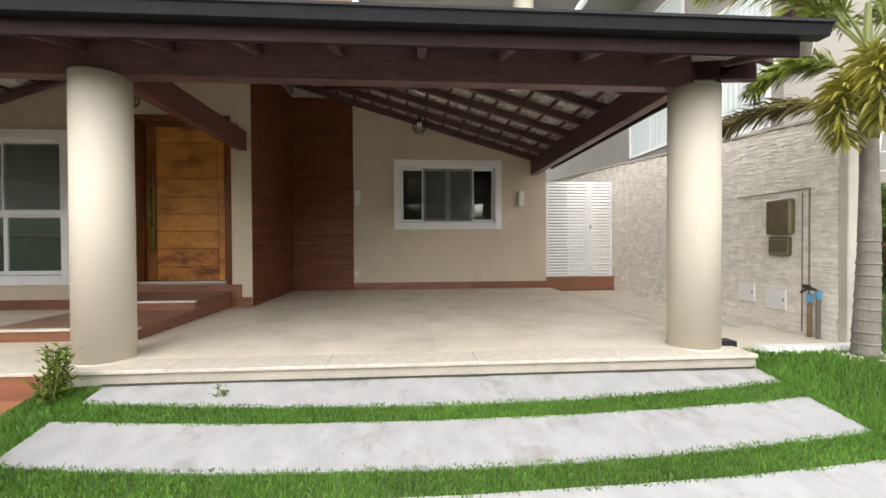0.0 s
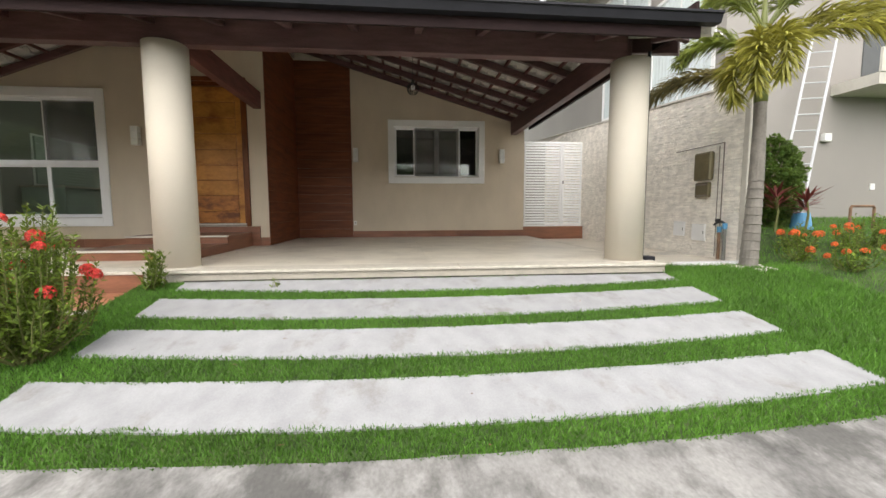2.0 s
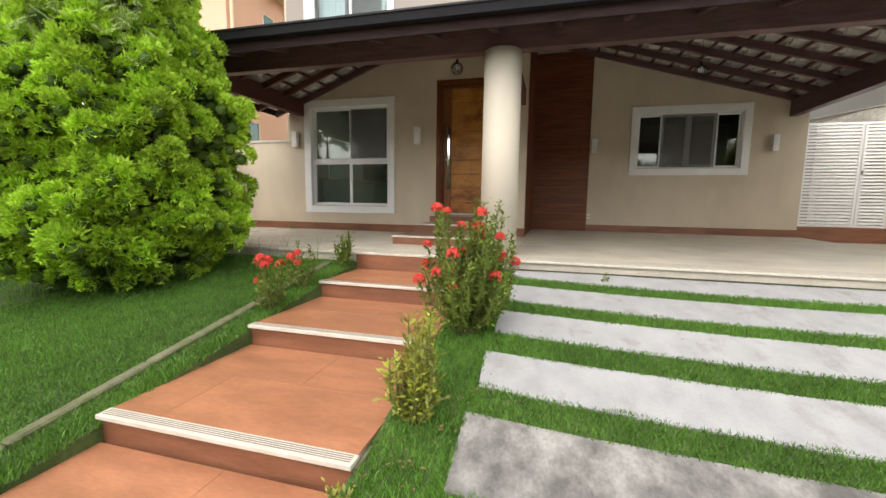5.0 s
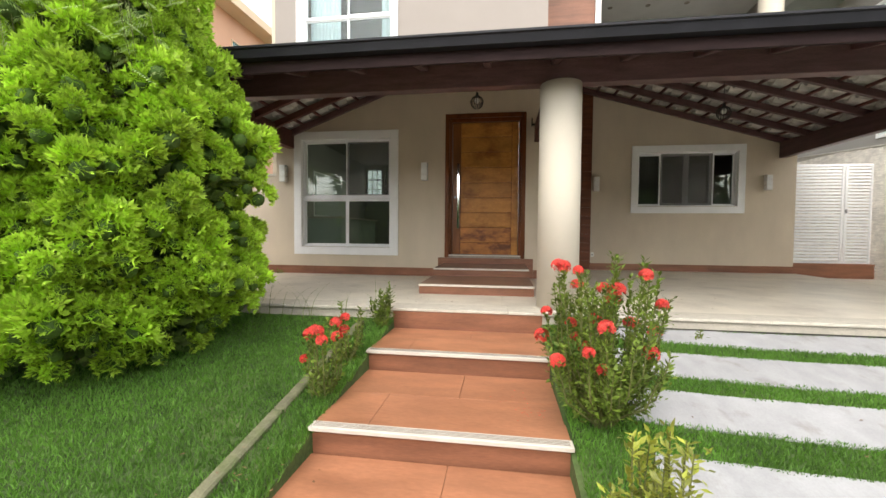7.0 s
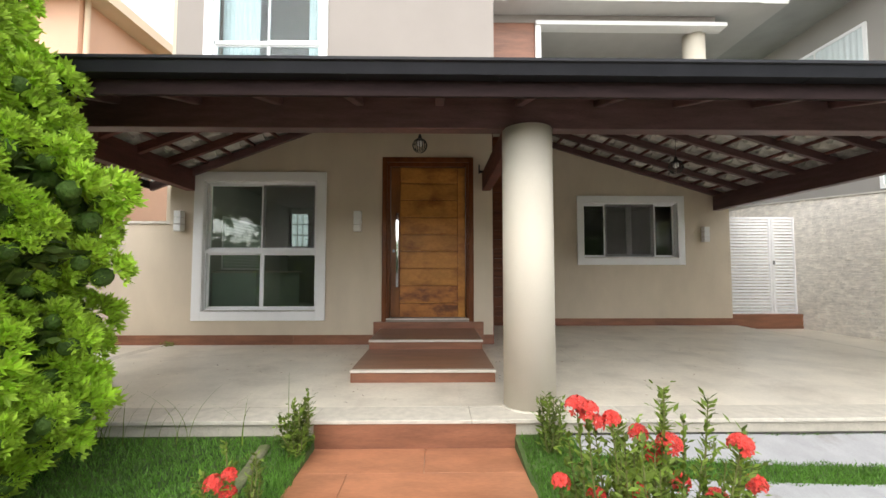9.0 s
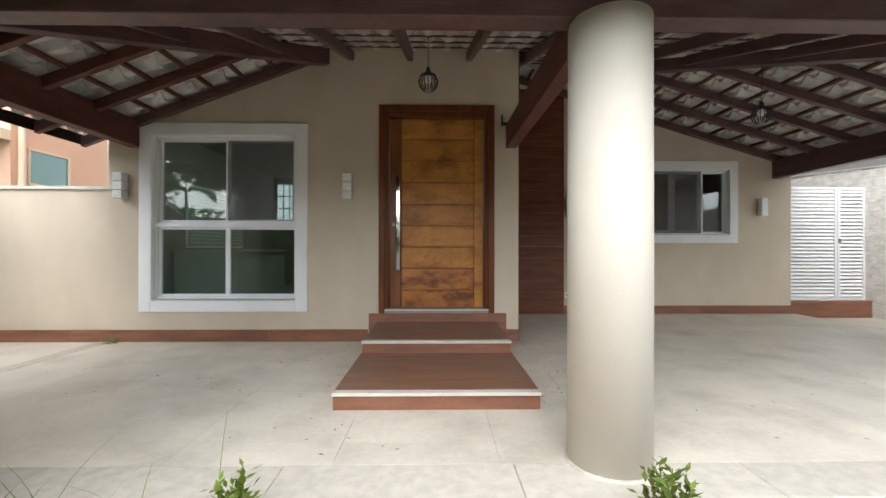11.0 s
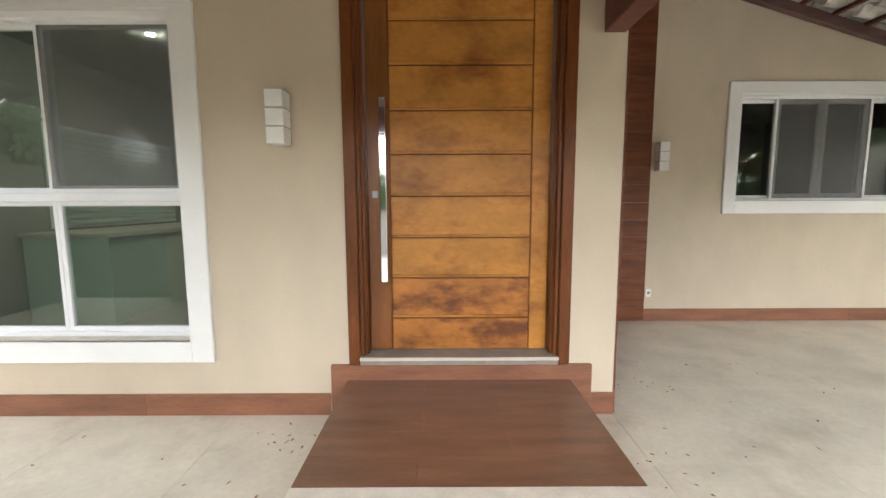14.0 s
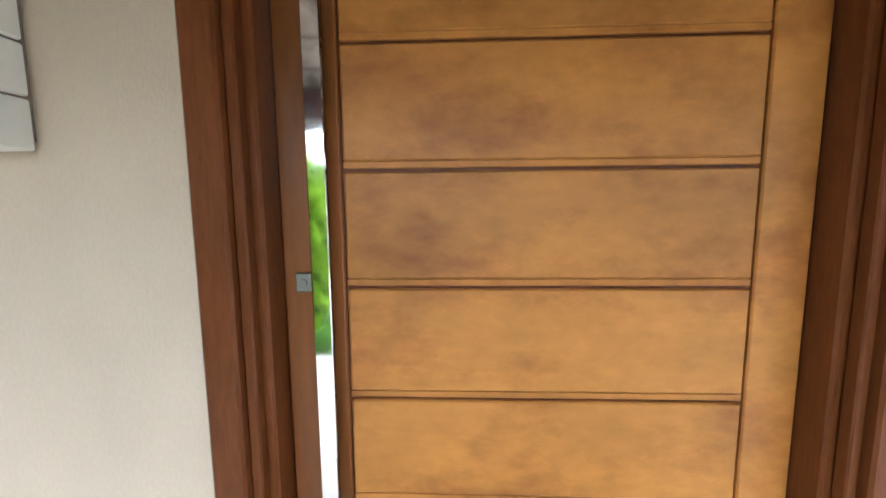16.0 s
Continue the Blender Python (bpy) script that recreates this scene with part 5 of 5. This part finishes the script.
        out = Vector((math.cos(a), math.sin(a), 0.0))
        axis = (out * 0.8 + Vector((0, 0, 0.65)) + rvec(rng) * 0.3).normalized()
        big = size * rng.uniform(0.34, 0.62)
        turn = axis.to_track_quat('Z', 'Y')
        # ball inside each floret, its dark colour giving the gaps their shade
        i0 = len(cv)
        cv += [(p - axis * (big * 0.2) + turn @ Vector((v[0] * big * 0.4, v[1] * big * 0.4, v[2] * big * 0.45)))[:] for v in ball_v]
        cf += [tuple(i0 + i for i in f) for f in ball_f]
        for q in range(fans):
            w = (axis * rng.uniform(0.15, 1.0) + rvec(rng)).normalized()
            if w.dot(axis) < -0.1:
                w = w - axis * (2 * w.dot(axis))
            fa = (w * 0.8 + axis * 0.5 + rvec(rng) * 0.25).normalized()
            fs = fa.cross(rvec(rng)).normalized()
            fn = fa.cross(fs)
            rr = big * rng.uniform(0.24, 0.42)
            o = p + w * (big * rng.uniform(0.4, 0.85)) + axis * (big * 0.2)
            for i in range(4):
                an = -0.9 + 0.6 * i + rng.uniform(-0.15, 0.15)
                d = (fa * math.cos(an) + fs * math.sin(an) + fn * (0.5 * math.sin(an) ** 2 + rng.uniform(-0.2, 0.2))).normalized()
                kites(verts, faces, o, d, fn, rr * rng.uniform(0.8, 1.3), rr * 0.42)
    soup("inner_crown", cv, cf, "conifer_core_shade", t)
    soup("crown", verts, faces, foliage, t)
    return t


conifer(-3.05, -4.35, [(-0.22, 0.76), (0.2, 1.05), (0.8, 1.16), (1.6, 1.07), (2.2, 0.84), (2.8, 0.66), (3.4, 0.60), (4.0, 0.46), (4.8, 0.30), (5.4, 0.05)], 1150, 0.28, 21, "tall dense lime-green conifer with curly tufts on the lawn")
conifer(9.52, -1.5, [(0.35, 0.18), (0.7, 0.33), (1.2, 0.35), (1.5, 0.25), (1.75, 0.05)], 230, 0.17, 22, "small clipped dark-green conifer by the neighbour's lawn", foliage="conifer_dark", name="small_conifer", fans=40)


def shrub(x, y, h, spread, stems, flowers, seed, label, leaf="leaf", leaf_len=0.07, lean=(0, 0), name="flowering_shrub", low=0.06, petal="petal"):
    rng = random.Random(seed)
    t = thing(name, label, "shrub")
    gz = 0.0 if y > -0.5 and x < 1 else ground_z(y, x)
    lv, lf = [], []
    bm = bmesh.new()
    tips = []
    for k in range(stems):
        a = 6.283 * k / stems + rng.uniform(-0.5, 0.5)
        hh = h * rng.uniform(0.38, 1.0)
        rr = spread * math.sqrt(rng.random()) * (1.3 - 0.5 * hh / h)
        o = Vector((x + rng.uniform(-0.05, 0.05), y + rng.uniform(-0.05, 0.05), gz - 0.02))
        e = Vector((x + math.cos(a) * rr + lean[0] * hh, y + math.sin(a) * rr + lean[1] * hh, gz + hh))
        b = o.lerp(e, 0.5) + Vector((math.cos(a), math.sin(a), 0)) * (rr * 0.3)
        pts = [o, o.lerp(b, 0.6), b, b.lerp(e, 0.55) + rvec(rng) * 0.01, e]
        tube(bm, pts, [0.007, 0.006, 0.005, 0.004, 0.002], 5)
        tips.append((e, (e - b).normalized()))
        npairs = int(hh / 0.019)
        for i in range(npairs):
            s = low + (1 - low) * (i + rng.random() * 0.5) / npairs
            seg_i = min(3, int(s * 4))
            p = Vector(pts[seg_i]).lerp(Vector(pts[seg_i + 1]), s * 4 - seg_i)
            ax = (Vector(pts[seg_i + 1]) - Vector(pts[seg_i])).normalized()
            sd = ax.cross(rvec(rng)).normalized()
            for sgn in (1, -1):
                d = (sd * sgn + ax * rng.uniform(0.4, 1.1) + rvec(rng) * 0.25).normalized()
                ln = leaf_len * rng.uniform(0.6, 1.15)
                kites(lv, lf, p, d, ax + rvec(rng) * 0.5, ln, ln * 0.42)
                if rng.random() < 0.45:
                    kites(lv, lf, p + d * ln * 0.7 + rvec(rng) * 0.02, (d + rvec(rng) * 0.7).normalized(), ax + rvec(rng) * 0.5, ln * 0.9, ln * 0.36)
    part("branchwork", bm, "twig", t)
    soup("foliage", lv, lf, leaf, t)
    tips.sort(key=lambda q: -q[0].z)
    order = list(range(len(tips)))
    rng.shuffle(order)
    for j in order[:flowers]:
        e, ax = tips[j]
        e = e + Vector((0, 0, 0.01))
        pv, pf = [], []
        rad_f = rng.uniform(0.024, 0.045)
        for q in range(52):
            n = rvec(rng).normalized()
            if n.z < -0.35:
                n.z = -n.z
            p = e + n * rad_f
            ta = n.orthogonal().normalized()
            tb = n.cross(ta)
            ro = rng.uniform(0, 1.57)
            for w in range(4):
                an = ro + w * 1.571
                d = (ta * math.cos(an) + tb * math.sin(an) + n * 0.35).normalized()
                kites(pv, pf, p, d, n, 0.02, 0.013)
        soup("flower_head", pv, pf, petal, t)
    return t


shrub(1.05, -4.86, 1.06, 0.38, 84, 24, 31, "tall shrub with coral-red flower clusters beside the steps", leaf_len=0.047, low=0.16)
shrub(0.99, -5.90, 0.62, 0.18, 26, 0, 32, "young yellow-green leafy shrub beside the steps", leaf="leaf_yellow", leaf_len=0.052, name="leafy_shrub")
shrub(0.86, -6.55, 0.16, 0.08, 7, 0, 33, "tiny yellow-green seedling beside the steps", leaf="leaf_yellow", leaf_len=0.05, name="seedling")
shrub(-0.83, -4.78, 0.50, 0.18, 17, 6, 34, "low shrub with red flower heads at the lawn edge", leaf_len=0.046)
shrub(-0.86, -4.25, 0.55, 0.17, 15, 3, 35, "low shrub with red flower heads at the lawn edge", leaf_len=0.046)
shrub(-0.79, -3.48, 0.42, 0.12, 14, 0, 36, "small upright green shrub at the porch edge", leaf_len=0.06, name="leafy_shrub")
shrub(1.04, -3.45, 0.40, 0.11, 13, 0, 37, "small upright green shrub at the porch edge", leaf_len=0.06, name="leafy_shrub")
shrub(2.2, -3.47, 0.10, 0.05, 4, 0, 38, "tiny weed growing at the slab joint", leaf_len=0.04, name="seedling")
for k, (sx, sy, hh) in enumerate([(8.55, -3.0, 0.5), (8.7, -3.5, 0.45), (8.9, -2.6, 0.5), (9.15, -3.1, 0.55), (9.4, -3.6, 0.5), (9.7, -2.9, 0.6), (10.1, -3.4, 0.6)]):
    shrub(sx, sy, hh * 0.72, 0.28, 16, 4, 50 + k, "low orange-red flowering shrub in the border", leaf_len=0.055, name="border_shrub", petal="petal_orange")
edging = thing("border_edging", "black plastic edging of the flower border", "edging")
bm = bmesh.new()
for a, b in (((8.9, -3.95), (9.6, -4.1)), ((9.6, -4.1), (10.6, -4.0))):
    dx, dy = b[0] - a[0], b[1] - a[1]
    v = []
    for (px_, py_) in (a, b):
        g = ground_z(py_, px_)
        v += [bm.verts.new((px_, py_, g - 0.05)), bm.verts.new((px_, py_, g + 0.09)), bm.verts.new((px_ + 0.01, py_ + 0.02, g + 0.09)), bm.verts.new((px_ + 0.01, py_ + 0.02, g - 0.05))]
    for f in ((0, 1, 5, 4), (1, 2, 6, 5), (2, 3, 7, 6)):
        bm.faces.new([v[i] for i in f])
part("strip", bm, "iron", edging)

# red cordylines
for k, (sx, sy) in enumerate([(9.2, -1.95), (9.5, -2.15)]):
    rng = random.Random(70 + k)
    t = thing("cordyline", "red-leaved cordyline plant in the border", "plant", group="cordylines")
    gz = ground_z(sy, sx)
    bm = bmesh.new()
    tube(bm, [(sx, sy, gz), (sx + 0.04, sy, gz + 0.3), (sx, sy, gz + 0.55)], [0.02, 0.016, 0.012], 6)
    part("stem", bm, "twig", t)
    verts, faces = [], []
    for q in range(36):
        p = Vector((sx, sy, gz + rng.uniform(0.35, 0.58)))
        a = rng.uniform(0, 6.28)
        d = Vector((math.cos(a), math.sin(a), rng.uniform(-0.2, 1.2))).normalized()
        kites(verts, faces, p, d, Vector((0, 0, 1)), rng.uniform(0.22, 0.4), 0.05)
    soup("foliage", verts, faces, "redleaf", t)


# palm
def palm(x, y, fronds, label, seed=81):
    rng = random.Random(seed)
    t = thing("palm_tree", label, "palm")
    gz = ground_z(y, x)
    bm = bmesh.new()
    prof_p, zz = [], gz - 0.05
    k = 0
    while zz < 1.95:
        s = (zz - gz) / 2.1
        r = 0.104 - 0.036 * min(1, s * 1.2)
        e = 1.0 if zz < 0.95 else 0.15
        prof_p += [(zz, r), (zz + 0.085, r - 0.006 * e), (zz + 0.09, r + 0.004 * e)]
        zz += 0.095 + 0.01 * (k % 3)
        k += 1
    pts = [(x + 0.03 * math.sin(z * 1.3), y, z) for z, r in prof_p]
    tube(bm, pts, [r for z, r in prof_p], 18)
    part("trunk", bm, "palmtrunk", t)
    bm = bmesh.new()
    tube(bm, [(x + 0.02, y, 1.9), (x + 0.02, y, 2.05), (x, y, 2.45), (x, y, 2.8), (x, y, 3.15)], [0.072, 0.074, 0.058, 0.036, 0.02], 16)
    part("crownshaft", bm, "shaft", t, smooth=True)
    for az, ln, up_a, droop, mat, z_f in fronds:
        a = radians(az)
        h = Vector((math.cos(a), math.sin(a), 0))
        p = Vector((x, y, z_f))
        pts, n = [p.copy()], 14
        for i in range(n):
            s = (i + 0.5) / n
            el = up_a - droop * 1.6 * s * s
            p = p + (h * math.cos(el) + Vector((0, 0, math.sin(el)))) * (ln / n)
            pts.append(p.copy())
        bm = bmesh.new()
        tube(bm, pts, [0.016 * (1 - 0.85 * i / n) for i in range(n + 1)], 5)
        fr_o = part("frond", bm, "shaft", t)
        verts, faces = [], []
        m = 300
        for i in range(m):
            s = 0.24 + 0.76 * i / m
            seg_i = min(n - 1, int(s * n))
            q = pts[seg_i].lerp(pts[seg_i + 1], s * n - seg_i)
            ax = (pts[seg_i + 1] - pts[seg_i]).normalized()
            sd = ax.cross(Vector((0, 0, 1))).normalized()
            upv = sd.cross(ax).normalized()
            # leaflets stand out all round the stalk like a plume
            an = 2.4 * i + rng.uniform(-0.4, 0.4)
            rad_d = sd * math.cos(an) + upv * (math.sin(an) * 0.6)
            d = (rad_d * 0.8 + ax * rng.uniform(0.45, 0.75)).normalized()
            ll = 0.31 * (0.4 + 0.6 * math.sin(math.pi * min(1, 0.12 + 0.8 * s))) * rng.uniform(0.8, 1.15)
            tip_d = (d + Vector((0, 0, -0.55))).normalized()
            w = d.cross(ax + rvec(rng) * 0.4).normalized() * 0.012
            j = len(verts)
            md = q + d * (ll * 0.55)
            verts += [(q - w * 0.5)[:], (q + w * 0.5)[:], (md + w)[:], (md - w)[:], (md + tip_d * (ll * 0.45))[:]]
            faces += [(j, j + 1, j + 2, j + 3), (j + 3, j + 2, j + 4)]
        soup("frond_blade", verts, faces, mat, fr_o)
    return t


palm(7.78, -3.06, [(225, 1.3, 0.2, 1.7, "palm_yellow", 2.45), (208, 1.15, 0.1, 1.6, "palm_yellow", 2.35), (242, 1.2, 0.3, 1.8, "palm_yellow", 2.45),
                  (137, 1.35, 0.25, 0.7, "palm_dry", 2.2), (150, 0.95, 0.5, 1.0, "palm", 2.5), (140, 1.7, 1.0, 0.7, "palm", 2.7), (165, 1.5, 1.1, 0.6, "palm", 2.75),
                  (-45, 1.5, 0.35, 1.2, "palm_yellow", 2.45), (-33, 1.4, 0.5, 1.1, "palm_yellow", 2.55), (-60, 1.7, 0.95, 0.7, "palm", 2.7), (20, 1.7, 0.9, 0.7, "palm", 2.7),
                  (80, 1.6, 1.0, 0.7, "palm", 2.7), (300, 1.3, 0.85, 0.9, "palm", 2.7)], "small palm with ringed trunk and yellowing drooping fronds")
palm(-7.6, -7.4, [(az, 1.7, 0.9 - 0.5 * (k % 2), 0.8, "palm", 2.9) for k, az in enumerate(range(0, 360, 30))], "green palm standing beyond the boundary wall", 82)


def street_tree(x, y, h, spread, seed):
    rng = random.Random(seed)
    t = thing("street_tree", "dark leafy tree out of view, added for the mirrored view in the glass", "tree", group="street trees")
    z0 = STREET_Z
    bm = bmesh.new()
    tube(bm, [(x, y, z0 - 0.05), (x + 0.08, y, z0 + h * 0.25), (x - 0.05, y, z0 + h * 0.5), (x, y, z0 + h * 0.8)], [0.16, 0.13, 0.09, 0.03], 10)
    part("trunk", bm, "bark", t)
    verts, faces = [], []
    bm = bmesh.new()
    for k in range(26):
        a, s_ = rng.uniform(0, 6.28), rng.random()
        r = spread * math.sin(math.pi * (0.15 + 0.75 * s_)) * rng.uniform(0.5, 1.05)
        e = Vector((x + math.cos(a) * r, y + math.sin(a) * r, z0 + h * (0.27 + 0.7 * s_)))
        tube(bm, [(x, y, z0 + h * (0.25 + 0.4 * s_)), e.lerp(Vector((x, y, e.z)), 0.45), e], [0.05, 0.03, 0.01], 5)
        for q in range(150):
            p = e + rvec(rng) * (0.42 * spread)
            kites(verts, faces, p, rvec(rng).normalized(), rvec(rng), 0.34, 0.17)
    tagged(part("branchwork", bm, "bark", t), kind="stuff")
    soup("crown", verts, faces, "tree_leaf", t)


# unseen trees, spread out to darken what the glass and handle mirror
for k, (tx_, ty_, th_) in enumerate([(-13.0, -5.5, 5.0), (-12.0, -9.5, 5.2), (-15.0, -12.5, 5.5), (15.0, -7.5, 5.0), (19.0, -11.0, 5.5), (20.0, -15.0, 5.5)] + [(-14.0 + 2.7 * i + 0.6 * (i % 2), -18.9 - 0.5 * (i % 3), 4.0 + 0.4 * (i * 3 % 4)) for i in range(13)]):
    street_tree(tx_, ty_, th_, 2.2, 120 + k)
stones = thing("palm_stones", "pale broken stones around the palm foot", "stones", kind="stuff")
rng = random.Random(9)
bm = bmesh.new()
for k in range(26):
    a = rng.uniform(0, 6.28)
    r = rng.uniform(0.15, 0.28)
    px_, py_ = 7.78 + math.cos(a) * r, -3.06 + math.sin(a) * r
    mm = Matrix.LocRotScale((px_, py_, ground_z(py_, px_) + 0.008), Euler((rng.random() * 3, rng.random() * 3, rng.random() * 3)), (0.03 + rng.random() * 0.03, 0.025 + rng.random() * 0.03, 0.018))
    bmesh.ops.create_icosphere(bm, subdivisions=1, radius=1.0, matrix=mm)
part("stones", bm, "marble", stones)


# feathery tree whose twigs hang in front of the conifer
def feather_tree():
    rng = random.Random(91)
    t = thing("feathery_tree", "slender tree with drooping feathery pale-green twigs", "tree")
    tx, ty = -4.6, -6.6
    gz = ground_z(ty, tx)
    bm = bmesh.new()
    tube(bm, [(tx, ty, gz - 0.05), (tx + 0.1, ty + 0.1, 1.2), (tx + 0.4, ty + 0.3, 2.6), (tx + 0.9, ty + 0.6, 4.0)], [0.09, 0.075, 0.055, 0.04], 10)
    part("trunk", bm, "bark", t)
    verts, faces = [], []
    bmt = bmesh.new()
    for k in range(15):
        ang = radians(rng.uniform(-80, -5))
        rr = rng.uniform(0.86, 1.06)
        hx, hy = -3.05 + rr * math.cos(ang), -4.35 + rr * math.sin(ang)
        top_z = rng.uniform(3.0, 4.2)
        s0 = Vector((tx + 0.9, ty + 0.6, 4.0))
        top_p = Vector((hx - 0.15, hy - 0.05, top_z))
        low_z = rng.uniform(1.65, 2.6)
        low_p = Vector((hx + rng.uniform(-0.1, 0.15), hy, low_z))
        mid_p = s0.lerp(top_p, 0.55) + Vector((0, 0, 0.5))
        tube(bmt, [s0, mid_p, top_p, top_p.lerp(low_p, 0.5), low_p], [0.014, 0.009, 0.005, 0.003, 0.0015], 5)
        length = (top_p - low_p).length
        for i in range(int(length / 0.085)):
            p = top_p.lerp(low_p, (i + rng.random()) * 0.085 / length)
            a = rng.uniform(0, 6.28)
            out = Vector((math.cos(a), math.sin(a), -0.55)).normalized()
            ll = rng.uniform(0.10, 0.17)
            for j in range(8):
                q = p + out * (ll * (j + 1) / 8) + Vector((0, 0, -0.02 * (j / 8) ** 2))
                sd = out.cross(Vector((0, 0, 1))).normalized()
                for sgn in (1, -1):
                    kites(verts, faces, q, (sd * sgn + out * 0.55 + Vector((0, 0, -0.35))).normalized(), Vector((0, 0, 1)), 0.055, 0.011)
    tagged(part("branchwork", bmt, "twig", t), kind="stuff")
    soup("foliage", verts, faces, "feather", t)


feather_tree()

shrub(-3.86, -0.09, 0.09, 0.07, 8, 0, 39, "small weed at the foot of the wall", leaf_len=0.04, name="seedling")

# ---- fallen leaves and petals ----
def litter(name, spots, mat, seed, size, label, category):
    rng = random.Random(seed)
    verts, faces = [], []
    for cx, cy, sp, n, zf in spots:
        for k in range(n):
            x, y = cx + rng.gauss(0, sp), cy + rng.gauss(0, sp * 0.6)
            z = zf(x, y) + 0.004
            a = rng.uniform(0, 6.28)
            kites(verts, faces, Vector((x, y, z)), Vector((math.cos(a), math.sin(a), 0.06)), Vector((0, 0, 1)), size * rng.uniform(0.4, 1.2), size * rng.uniform(0.25, 0.5))
    return tagged(soup(name, verts, faces, mat), label, category, kind="stuff")


flat = lambda x, y: 0.002
drive = lambda x, y: ground_z(y, x) + 0.014
litter("dry_leaves", [(-0.9, -0.35, 0.12, 14, flat), (1.1, -0.6, 0.2, 16, flat), (1.6, -1.2, 0.35, 16, flat), (-1.1, -0.9, 0.2, 9, flat), (-1.8, -1.5, 0.6, 12, flat), (1.0, -1.3, 0.12, 10, flat), (0.95, -2.0, 0.15, 8, flat), (-0.8, -1.4, 0.12, 6, flat), (-2.0, -0.4, 0.3, 3, flat), (-2.8, -1.6, 0.4, 6, flat),
                      (-0.6, -2.6, 0.25, 10, flat), (2.5, 0.2, 0.8, 14, flat), (1.5, 0.4, 0.15, 10, flat), (3.5, -1.2, 1.0, 10, flat), (5.0, 0.5, 0.8, 8, flat), (2.2, -2.2, 0.4, 5, flat),
                      (4.0, -4.6, 1.2, 10, drive), (2.2, -4.5, 0.5, 6, drive), (3.5, -3.4, 1.0, 6, drive), (1.05, -6.3, 0.12, 14, lambda x, y: ground_z(y, x) + 0.03), (1.3, -5.6, 0.12, 12, lambda x, y: ground_z(y, x) + 0.03), (-0.88, -5.6, 0.25, 22, lambda x, y: ground_z(y, x) + 0.03), (1.1, -6.0, 0.12, 5, lambda x, y: ground_z(y, x) + 0.05)], "deadleaf", 61, 0.035, "small dry brown leaves scattered on the floor", "leaf litter")
litter("fallen_petals", [(0.62, -4.75, 0.09, 26, lambda x, y: -0.383), (0.5, -4.5, 0.12, 8, lambda x, y: -0.383), (5.2, -4.0, 0.2, 2, drive)], "petal", 62, 0.016, "fallen coral-red petals on the garden step", "petals")
